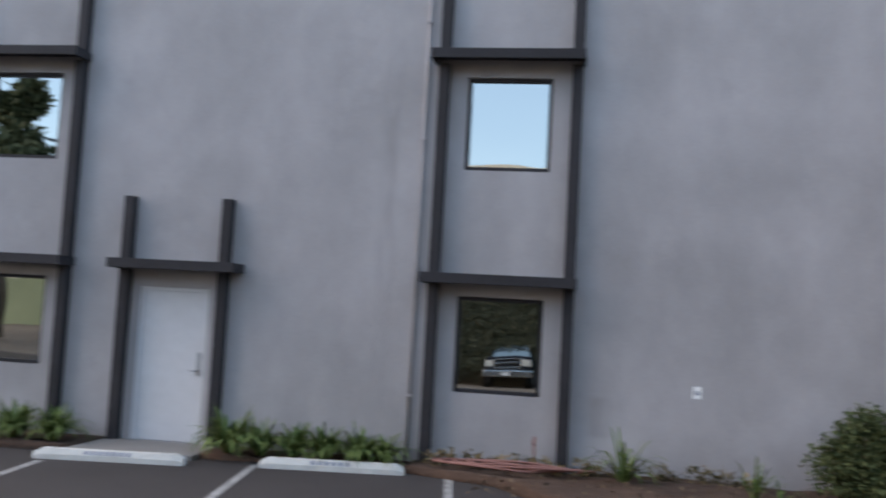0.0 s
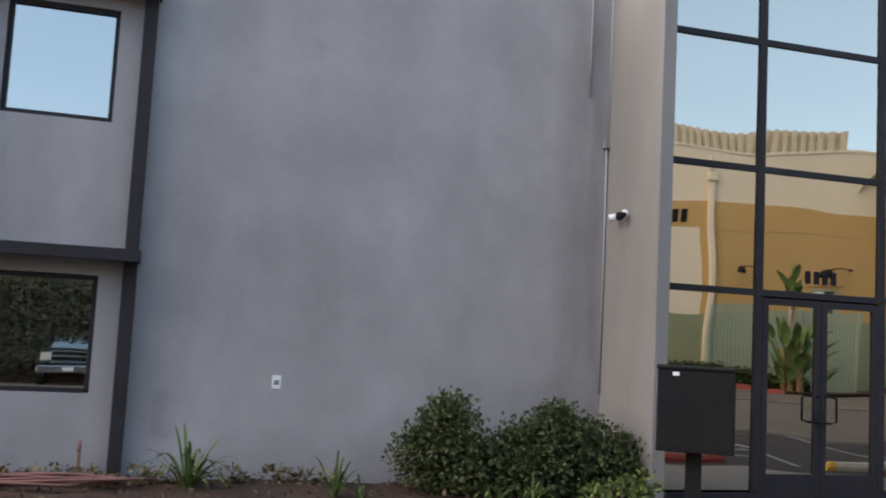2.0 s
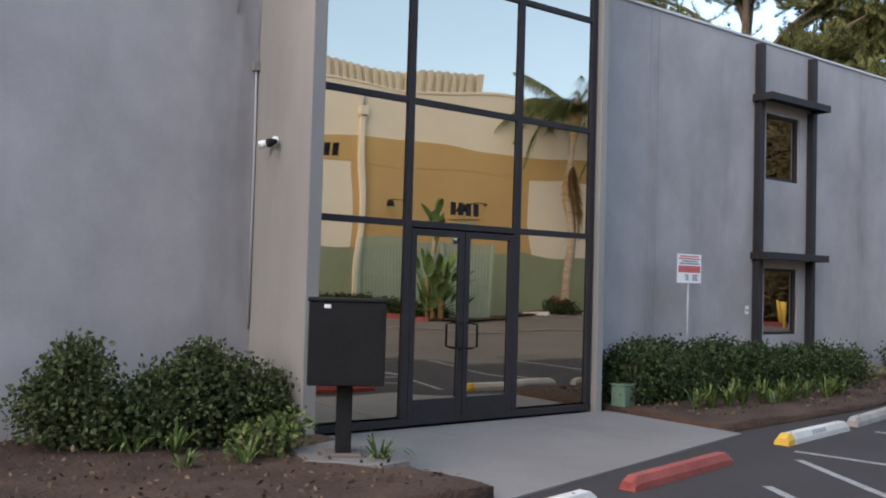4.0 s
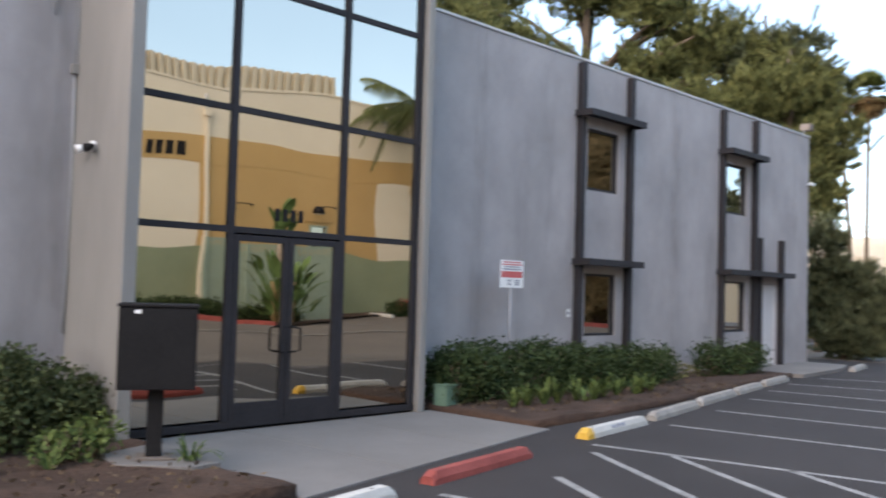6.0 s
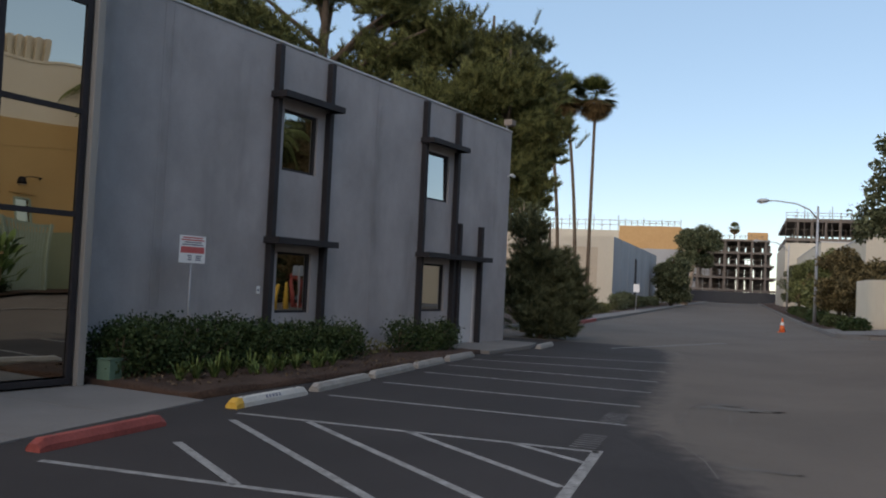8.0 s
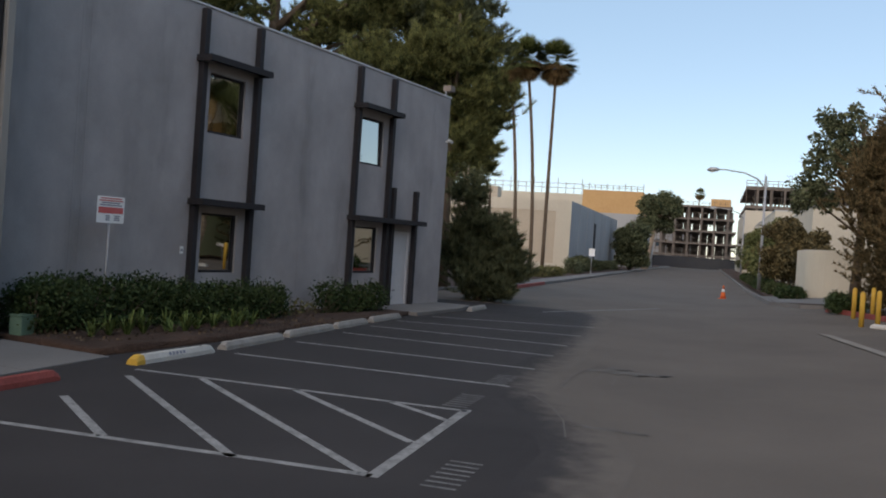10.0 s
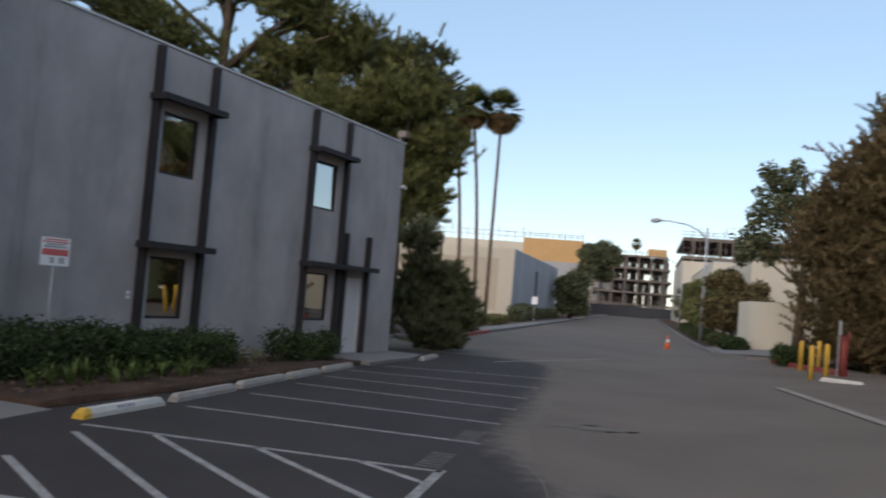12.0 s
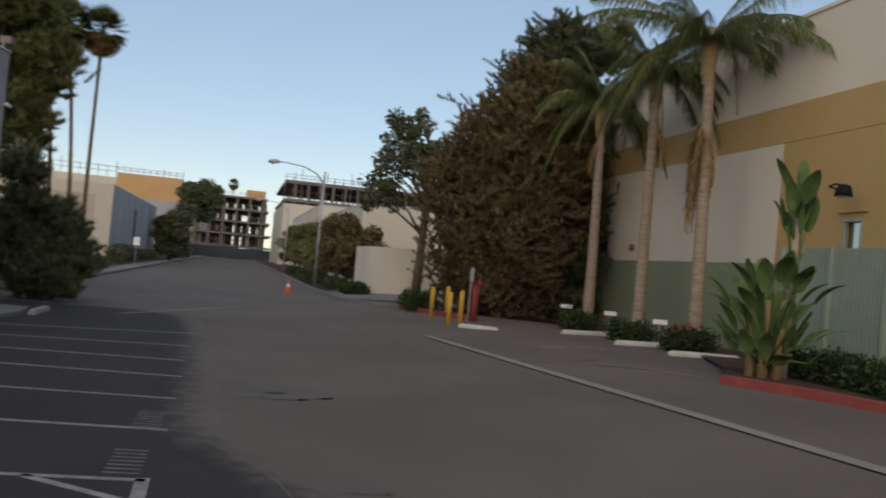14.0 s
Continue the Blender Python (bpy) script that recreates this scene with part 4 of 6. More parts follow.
def feather_palm(at, height, seed, lean=(0, 0), fronds=20, skirt=4, size=1.0):
    """A queen palm: ringed trunk, old leaf bases, arching feather fronds and dry hanging ones."""
    rng = np.random.default_rng(seed)
    tree = thing("queen_palm", at, 0, "slender queen palm with arching green fronds", "palm tree")
    steps = [k / 24 for k in range(25)]
    line = [(lean[0] * f ** 1.5, lean[1] * f ** 1.5, height * f - (0.1 if f == 0 else 0)) for f in steps]
    part("trunk", tube(line, [0.23 - 0.1 * f ** 0.4 + 0.01 * (k % 2) for k, f in enumerate(steps)], 12), "palm_bark", tree, smooth=True)
    top = np.array(line[-1])
    part("leaf_base", tube([tuple(top - (0, 0, 1.3)), tuple(top - (0, 0, 0.9)), tuple(top - (0, 0, 0.2)), tuple(top + (0, 0, 0.25))], [0.13, 0.2, 0.23, 0.1], 9), "dead_palm", tree, "fibrous tan leaf bases", smooth=False)
    green, dry = [], []
    for k in range(fronds):
        a = 2.399 * k + rng.uniform(-0.3, 0.3)
        up = rng.uniform(-0.3, 1.15)
        frond(green, rng, top, np.array([math.cos(a), math.sin(a), 0.0]), size * rng.uniform(2.9, 4.0), 2.3 * up + 0.9, 1.9 + 0.8 * (1 - up), 150, 0.6, 0.011)
    for k in range(skirt):
        a = 2.1 * k + rng.uniform(-0.4, 0.4)
        frond(dry, rng, top - np.array([0, 0, 1.3 if skirt < 10 else 2.3]), np.array([math.cos(a), math.sin(a), 0.0]), rng.uniform(0.2, 0.5), -0.2, rng.uniform(1.5, 3.0) if skirt > 10 else rng.uniform(0.8, 1.6), 80, 0.34, 0.03)
    ob = new("crown", scatter_mesh("crown", np.concatenate(green), 3, "palm"))
    ob.parent = tree
    ob = tagged(new("dry_skirt", scatter_mesh("dry_skirt", np.concatenate(dry), 3, "dead_palm")), "dry brown hanging fronds")
    ob.parent = tree
    return tree


feather_palm((29.0, -18.3, 0.4), 8.5, 51, (0.15, 0.2), 36, 24, 1.25)
feather_palm((32.4, -17.6, 0.4), 8.2, 52, (0.3, 0.0), 30, 3, 0.85)
feather_palm((36.2, -16.8, 0.4), 7.9, 53, (0.15, 0.1), 30, 2, 0.85)


def fan_palm(at, height, seed, lean):
    """A tall fan palm far off: thin trunk, round head of fans, brown skirt."""
    rng = np.random.default_rng(seed)
    tree = thing("fan_palm", at, 0, "very tall thin fan palm with a brown skirt", "palm tree", "row of fan palms")
    steps = [k / 8 for k in range(9)]
    line = [(lean[0] * f * f, lean[1] * f * f, height * f - (0.1 if f == 0 else 0)) for f in steps]
    part("trunk", tube(line, [0.18 - 0.06 * f for f in steps], 8), "bark", tree, smooth=True)
    top = np.array(line[-1])
    for name, mat, count, low, high, size in (("crown", "fan", 90, -0.55, 1.5, 2.0), ("skirt", "dead_fan", 90, -1.5, -0.35, 1.9)):
        out = []
        for _ in range(count):
            a, e = rng.uniform(0, 2 * math.pi), rng.uniform(low, high)
            way = np.array([math.cos(a) * math.cos(e), math.sin(a) * math.cos(e), math.sin(e)])
            side = np.array([-math.sin(a), math.cos(a), 0.0])
            hub = top + way * size * 0.5
            for spread in np.linspace(-1.1, 1.1, 11):
                tip = hub + (way * math.cos(spread) + side * math.sin(spread)) * size * rng.uniform(0.5, 0.65) - np.array([0, 0, 0.12 + 0.12 * abs(spread)])
                out.append([hub - side * 0.13, hub + side * 0.13, tip])
            out.append([top - side * 0.03, top + side * 0.03, hub])
        ob = new(name, scatter_mesh(name, np.array(out), 3, mat))
        ob.parent = tree
    return tree


fan_palm((76.4, 15.1, 0), 18.0, 61, (0.0, -0.1))
fan_palm((75.6, 15.9, 0), 18.2, 62, (-0.3, 1.4))
fan_palm((75.0, 17.2, 0), 17.6, 63, (-0.3, 1.4))
fan_palm(site(310, -8.5, 0), 23.5, 64, (0.2, 0.0))


def shrub(name, at, lumps_, leaf_mat, seed, label, per=1500, length=0.058, width=0.038, category="shrub", group=""):
    """A dense bush: lumps of small leaves over short stems. lumps_: (x, y, z, radius)."""
    rng = np.random.default_rng(seed)
    bush = thing(name, at, 0, label, category, group)
    out, bm = [], bmesh.new()
    for x, y, z, r in lumps_:
        count = int(per * r * r / 0.25)
        ways = unit(rng, count)
        reach = r * (0.72 + 0.3 * rng.random((count, 1))) * (1 + 0.18 * np.sin(7 * ways[:, :1] + 5 * ways[:, 1:2] + seed))
        out.append(leaves(np.array([x, y, z]) + ways * reach * np.array([1, 1, 0.92]), ways, length, width, rng))
        inner = count // 2
        ways = unit(rng, inner)
        out.append(leaves(np.array([x, y, z]) + ways * r * rng.uniform(0.3, 0.75, (inner, 1)), ways, length * 1.5, width * 1.6, rng))
        for _ in range(4):
            w = unit(rng, 1)[0] * r * 0.7
            add_tube(bm, [(x * 0.5, y * 0.5, -0.1), (x * 0.9 + w[0] * 0.4, y * 0.9 + w[1] * 0.4, z * 0.6), (x + w[0], y + w[1], z + abs(w[2]))], [0.018, 0.012, 0.004], 5)
    part("stem", bm, "bark", bush, smooth=True)
    pts = np.concatenate(out)
    pts[:, 2] = np.maximum(pts[:, 2], -0.05)
    ob = new("foliage", scatter_mesh("foliage", pts, 4, leaf_mat))
    ob.parent = bush
    return bush


def hedge_lumps(rng, length, depth, height, step=0.42):
    out = []
    n = int(length / step)
    for k in range(n + 1):
        for row in range(max(1, int(depth / 0.5))):
            r = rng.uniform(0.32, 0.46)
            out.append((k * step + rng.uniform(-0.1, 0.1), row * 0.5 + rng.uniform(-0.1, 0.1), max(r * 0.7, height - r - rng.uniform(0, 0.22)), r))
            out.append((k * step, row * 0.5, 0.28, 0.34))
    return out


shrub("round_shrub", (4.85, -0.85, 0.1), [(0, 0, 0.65, 0.4), (-0.2, 0.1, 0.4, 0.38), (0.25, -0.1, 0.35, 0.38), (0.05, 0.05, 0.85, 0.28), (0.1, 0, 0.3, 0.4)], "leaf", 71, "rounded green shrub against the grey wall", group="shrubs by the wall")
shrub("round_shrub", (6.05, -0.95, 0.1), [(-0.35, 0.05, 0.45, 0.42), (0, 0, 0.6, 0.43), (0.45, 0, 0.5, 0.42), (0.85, 0.02, 0.4, 0.36), (-0.05, -0.1, 0.3, 0.42), (0.55, -0.15, 0.3, 0.38), (-0.55, -0.1, 0.25, 0.32), (0.05, 0.05, 0.82, 0.26)], "leaf", 72, "wide spreading green shrub against the grey wall", group="shrubs by the wall")
shrub("low_shrub", (6.35, -2.05, 0.1), [(0, 0, 0.2, 0.26), (0.25, 0.1, 0.22, 0.24), (-0.25, 0.05, 0.15, 0.22)], "strap", 73, "low light green shrub in the mulch", per=600)
rng = np.random.default_rng(7)
shrub("clipped_hedge", (12.75, -0.95, 0.08), hedge_lumps(rng, 3.0, 1.0, 1.02), "hedge", 74, "dense dark green hedge below the sign", per=800)
shrub("clipped_hedge", (16.0, -0.95, 0.08), hedge_lumps(rng, 3.1, 1.0, 0.92), "hedge", 75, "dense dark green hedge under the window", per=800)
shrub("clipped_hedge", (21.2, -0.75, 0.08), hedge_lumps(rng, 2.1, 0.6, 0.95), "hedge", 76, "rounded dark hedge near the side door", per=600)
shrub("low_shrub", (20.1, -0.7, 0.08), [(0, 0, 0.15, 0.22), (0.4, 0, 0.12, 0.2), (-0.4, 0.1, 0.12, 0.2)], "grass", 77, "low straggling plants at the wall", per=400)
HEDGES = ((11.2, -22.6, 4.0, 0.85), (15.5, -22.95, 3.6, 0.82), (36.2, -18.6, 1.6, 0.8), (24.0, -23.2, 0.9, 0.75), (26.8, -22.8, 0.9, 0.75), (30.2, -22.6, 0.8, 0.75))
for k, (u, v, n, h) in enumerate(HEDGES):
    ob = shrub("clipped_hedge", site(u, v, 0.42), hedge_lumps(rng, n, 1.0, h, 0.5), "hedge", 80 + k, "dense dark green hedge before the warehouse", per=420, length=0.09, width=0.05)
    ob.rotation_euler.z = BEND
shrub("tall_hedge", (-5.2, -25.0, 0.45), hedge_lumps(rng, 9.0, 0.6, 4.3, 0.5) + [(0.5 * k, 0.3, z, 0.55) for k in range(19) for z in (1.0, 1.8, 2.6, 3.3)], "dull_hedge", 88, "tall olive green hedge behind the parked car", per=420, length=0.11, width=0.06)
for k, (u, v, n, h) in enumerate(((47, -17.6, 3, 0.8), (53, -17.4, 5, 0.7), (62, -17.2, 6, 0.7), (72, -17.2, 8, 0.8), (84, -17.2, 10, 0.8))):
    ob = shrub("verge_shrub", site(u, v, 0.3), hedge_lumps(rng, n, 1.0, h, 0.7), "leaf" if k % 2 else "hedge", 90 + k, "low shrubs along the verge", per=160, length=0.14, width=0.08)
    ob.rotation_euler.z = BEND
for k, (u, v, n, h) in enumerate(((44, -2.6, 4, 0.5), (52, -2.4, 6, 0.6), (62, -2.6, 8, 0.7), (78, -2.4, 5, 1.4), (86, -1.8, 6, 1.6), (96, -1.8, 8, 1.2), (110, -2, 8, 1.2))):
    ob = shrub("verge_shrub", site(u, v, 0.1), hedge_lumps(rng, n, 1.2, h, 0.7), "grass" if k < 3 else "olive", 100 + k, "dry scrubby shrubs on the verge", per=160, length=0.16, width=0.07)
    ob.rotation_euler.z = BEND


def strap_plant(at, count, length, seed, label, spread=0.9, mat="strap", width=0.03):
    """A clump of arching strap leaves."""
    rng = np.random.default_rng(seed)
    plant = thing("strap_leaf_plant", at, 0, label, "plant", "strap-leaf clumps")
    out = []
    for _ in range(count):
        a, size, fall = rng.uniform(0, 2 * math.pi), length * rng.uniform(0.6, 1.15), rng.uniform(0.25, 1.0) * spread
        head, side = np.array([math.cos(a), math.sin(a), 0]), np.array([-math.sin(a), math.cos(a), 0])
        f = np.linspace(0, 1, 7)
        line = np.outer(f * fall * size * 0.75, head) + np.outer(size * (0.95 * f - 0.75 * fall * f ** 2.4), (0, 0, 1)) + head * 0.03
        wide = width * np.sqrt(np.maximum(1 - f, 0)) * (0.5 + f * 0.8)
        l, r = line - np.outer(wide, side), line + np.outer(wide, side)
        for k in range(6):
            out.append([l[k], r[k], r[k + 1], l[k + 1]])
    ob = new("blade_tuft", scatter_mesh("blade_tuft", np.array(out), 4, mat))
    ob.parent = plant
    return plant


for k, (x, y, n, s, w) in enumerate(((-2.8, -0.5, 150, 0.85, 0.03), (-2.4, -0.45, 110, 0.72, 0.026), (-1.95, -0.4, 110, 0.66, 0.026), (-1.55, -0.38, 120, 0.66, 0.026), (-1.1, -0.35, 120, 0.68, 0.026), (-0.8, -0.3, 80, 0.6, 0.024), (-5.2, -0.6, 120, 0.68, 0.026), (-5.75, -0.65, 130, 0.74, 0.026), (-6.4, -0.7, 120, 0.74, 0.026), (-7.0, -0.7, 110, 0.7, 0.026), (-7.6, -0.7, 110, 0.7, 0.026))):
    strap_plant((x, y, 0.06), n, s, 120 + k, "dense clump of dark strap leaves at the wall", 1.25, "strap", w)
for k, (x, y, n, s, w) in enumerate(((2.2, -0.65, 44, 0.85, 0.026), (3.65, -0.95, 16, 0.62, 0.022), (3.9, -1.1, 10, 0.35, 0.02), (5.25, -1.35, 16, 0.5, 0.022), (5.6, -1.5, 20, 0.5, 0.022), (7.1, -2.75, 22, 0.42, 0.022), (5.95, -2.3, 14, 0.4, 0.02), (5.4, -2.2, 12, 0.3, 0.02))):
    strap_plant((x, y, 0.1), n, s, 140 + k, "loose clump of light green strap leaves in mulch", 1.15, "strap", w)
for k, (x, y, n, s) in enumerate(((13.6, -1.7, 26, 0.5), (14.3, -1.75, 28, 0.55), (14.9, -1.7, 28, 0.5), (15.6, -1.75, 26, 0.5), (16.1, -1.7, 28, 0.55), (16.8, -1.75, 28, 0.5), (17.2, -1.7, 22, 0.5), (14.6, -2.1, 14, 0.4), (13.9, -1.8, 30, 0.55), (15.2, -1.85, 30, 0.5), (16.4, -1.9, 26, 0.5), (13.2, -1.75, 22, 0.5))):
    strap_plant((x, y, 0.09), n, s, 160 + k, "clump of light green strap leaves before the hedge", 0.8, "strap", 0.024)


def bird_of_paradise(at, seed):
    """A giant bird of paradise: stems with big paddle leaves."""
    rng = np.random.default_rng(seed)
    plant = thing("bird_of_paradise", at, 0, "giant bird of paradise with broad paddle leaves", "plant")
    rows_ = []
    for k in range(54):
        rows_.append((2.399 * k + rng.uniform(-0.4, 0.4), rng.uniform(0.1, 0.9), rng.uniform(0.3, 1.95), 0, 0))
    for k in range(16):
        rows_.append((2.399 * k, rng.uniform(0.03, 0.28), rng.uniform(2.7, 3.7), 0.3, -0.55))
    for k, (dx, dy) in enumerate(((0.2, -0.45), (-0.1, 0.05), (0.1, 0.2), (-0.15, -0.2))):
        part("stalk", tube([(dx, dy, -0.1), (dx * 1.1, dy * 1.1, 1.0 if k else 1.4), (dx * 1.4, dy * 1.2, 1.5 if k else 3.1)], [0.11, 0.09, 0.06], 8), "dead_palm" if k else "palm_bark", plant, smooth=True)
    for a, out_, h, sx, sy in rows_:
        head = Vector((math.cos(a), math.sin(a), 0))
        side = Vector((-math.sin(a), math.cos(a), 0))
        root = Vector((sx, sy, max(0.0, h - 1.0) if sx else 0.15))
        neck = root + head * out_ + Vector((0, 0, h - root.z))
        bm = bmesh.new()
        add_tube(bm, [root, root.lerp(neck, 0.6) + Vector((0, 0, 0.1)), neck], [0.028, 0.022, 0.013], 5)
        size, wide = rng.uniform(0.5, 0.85), rng.uniform(0.11, 0.19)
        tilt = (out_ + 0.15) * rng.uniform(0.5, 1.5)
        last = None
        for f in (0, 0.12, 0.3, 0.5, 0.7, 0.88, 1.0):
            w = wide * math.sin(math.pi * min(0.05 + f * 0.95, 0.985)) ** 0.65
            mid = neck + head * size * tilt * f * (0.5 + 0.5 * f) + Vector((0, 0, size * (f - 0.45 * tilt * f * f)))
            row = [bm.verts.new(mid - side * w + head * 0.05), bm.verts.new(mid), bm.verts.new(mid + side * w + head * 0.05)]
            if last:
                bm.faces.new((last[0], last[1], row[1], row[0]))
                bm.faces.new((last[1], last[2], row[2], row[1]))
            last = row
        part("leaf", bm, "banana", plant, smooth=True)


bird_of_paradise((21.9, -17.45, 0.5), 5)
rng = np.random.default_rng(12)
shrub("flowering_shrub", site(24.0, -22.75, 0.42), [(0, 0, 0.58, 0.26), (0.3, 0.1, 0.5, 0.24)], "flower", 131, "small shrub covered in red flowers", per=300)

# ---- kerbs, verges and markings ----


def strip(points, width, z0, z1, name, mat, label, category, bevel=0.02):
    """A kerb along a line of points, in straight lengths."""
    for (a, b) in zip(points, points[1:]):
        a, b = Vector(a), Vector(b)
        along = (b - a).xy.normalized()
        side = Vector((-along.y, along.x)) * width / 2
        base, base2 = a.z, b.z
        bm = bmesh.new()
        vs = []
        for p, g in ((a, base), (b, base2)):
            for s in (-1, 1):
                for z in (z0, z1):
                    vs.append(bm.verts.new((p.x + s * side.x, p.y + s * side.y, g + z)))
        for f in ((0, 1, 3, 2), (4, 6, 7, 5), (0, 4, 5, 1), (2, 3, 7, 6), (1, 5, 7, 3), (0, 2, 6, 4)):
            bm.faces.new([vs[i] for i in f])
        bmesh.ops.recalc_face_normals(bm, faces=bm.faces[:])
        tagged(part(name, bm, mat), label, category, kind="structure")


def g(u, v):
    return site(u, v, rise(v))


strip([g(39, -19.2), g(40.5, -17.2), g(43.5, -16.2), g(60, -15.8), g(120, -15.7), g(220, -15.4)], 0.2, -0.1, 0.15, "kerb", "concrete", "weathered concrete kerb along the road", "kerb")
strip([g(31.5, -19.2), g(33.2, -18.8), g(38.0, -17.9), g(38.95, -19.2)], 0.18, -0.1, 0.16, "kerb", "red", "red painted kerb at the driveway", "kerb")
strip([g(17.3, -20.0), g(16.2, -20.7), g(14.6, -21.3), g(11.0, -21.4), g(8.0, -21.4)], 0.18, -0.1, 0.16, "kerb", "red", "red painted kerb round the planting bed", "kerb")
strip([(34.5, 4.2, 0), (39, 4.0, 0), (43.2, 3.7, 0), (44.5, 4.2, 0), site(60, -4.5), site(120, -4.4), site(220, -4.3)], 0.2, -0.1, 0.15, "kerb", "concrete", "weathered concrete kerb along the road", "kerb")
strip([site(43.5, -4.53), site(52, -4.5)], 0.19, -0.1, 0.153, "kerb", "red", "faded red kerb at the corner", "kerb")


def sheet(name, outline, z, mat, label, category="ground"):
    bm = bmesh.new()
    bm.faces.new([bm.verts.new((p[0], p[1], (p[2] if len(p) > 2 else 0) + z)) for p in outline])
    bmesh.ops.recalc_face_normals(bm, faces=bm.faces[:])
    for f in bm.faces:
        if f.normal.z < 0:
            f.normal_flip()
    bmesh.ops.triangulate(bm, faces=bm.faces[:])
    tagged(part(name, bm, mat), label, category, kind="structure")


sheet("verge", [g(40.7, -17.3), g(43.5, -16.3), g(220, -15.5), g(220, -19.5), g(40.7, -19.5)], 0.13, "soil", "dry planted verge beside the road")
sheet("sidewalk", [g(40.0, -19.3), g(43.0, -16.4), g(50, -16.1), g(50, -18.0), g(46, -19.5), g(40.0, -19.5)], 0.145, "concrete", "pale concrete sidewalk at the corner", "sidewalk")
sheet("verge", [(34.6, 4.3), (43.2, 3.8), (44.5, 4.3), site(60, -4.4), site(220, -4.2), site(220, 6), site(38, 12)], 0.12, "soil", "dry earth verge with scrub")
sheet("sidewalk", [site(46, -4.38), site(220, -4.2), site(220, -3.2), site(46, -3.3)], 0.14, "concrete", "pale concrete sidewalk along the road", "sidewalk")
sheet("verge", [g(14.7, -21.2), g(16.2, -20.6), g(17.2, -20.0), g(20, -21.5), g(24, -23.0), g(33, -23.2), g(36, -20.0), g(39, -19.6), g(39, -25.1), g(8, -25.1), g(8, -21.3)], 0.08, "soil", "mulched bed before the warehouse")


def line(a, b, width=0.1, name="bay_line", z=0.009, mat="paint", label="worn white painted bay line"):
    a, b = Vector(a), Vector(b)
    along = (b.xy - a.xy)
    n = max(1, int(along.length / 1.0))
    side = Vector((-along.y, along.x)).normalized() * width / 2
    bm = bmesh.new()
    rows_ = []
    for k in range(n + 1):
        p = a.lerp(b, k / n)
        gz = rise(-p.x * math.sin(BEND) + p.y * math.cos(BEND))
        rows_.append([bm.verts.new((p.x + s * side.x, p.y + s * side.y, gz + z)) for s in (1, -1)])
    for p, q in zip(rows_, rows_[1:]):
        bm.faces.new((p[0], p[1], q[1], q[0]))
    tagged(part(name, bm, mat), label, "road marking", kind="structure")


TOPS = ((11.81, -4.15), (14.16, -3.86), (16.32, -3.45), (18.49, -3.00), (20.31, -2.55), (22.13, -2.15), (24.26, -2.00))
ENDS = ((12.53, -8.70), (14.73, -8.30), (16.81, -7.85), (18.89, -7.40), (20.91, -6.95), (23.35, -6.40), (26.09, -5.83))
for a, b in zip(TOPS, ENDS):
    line((*a, 0), (*b, 0))
line((8.37, -4.88, 0), (9.26, -9.40, 0))
line((9.21, -9.42, 0), (12.60, -8.66, 0), 0.12)
for a, b in (((9.86, -5.07), (8.79, -6.83)), ((11.36, -4.47), (8.98, -8.17)), ((11.91, -5.20), (9.29, -9.30)), ((12.18, -6.45), (10.59, -9.03)), ((12.37, -7.73), (11.84, -8.78))):
    line((*a, 0), (*b, 0))
for x, y in ((-4.65, -1.75), (-2.3, -0.85), (0.1, -0.6), (-7.1, -2.3)):
    line((x, y, 0), (x + 0.62, y - 4.2, 0))
for k, (x, y) in enumerate(((13.1, -8.2), (15.2, -7.8), (9.7, -9.75))):
    for i in range(7):  # worn lettering, reduced to bars
        c = Vector((x - 0.42 + 0.15 * i, y - 0.09 + 0.03 * i, 0))
        line(c, c + Vector((0.05, -0.3, 0)), 0.05, "marking_bar", 0.0095, "faint", "worn white painted stencil bars")
line((28.9, -11.3, 0), (14.4, -15.76, 0), 0.46, "gutter", 0.006, "gutter", "pale concrete gutter strip across the yard")
line((14.4, -15.76, 0), (-14, -24.4, 0), 0.46, "gutter", 0.006, "gutter", "pale concrete gutter strip across the yard")
line((23.1, -14.6, 0), (21.7, -16.3, 0), 0.1)
line((26.3, -13.9, 0), (27.4, -16.9, 0), 0.1)


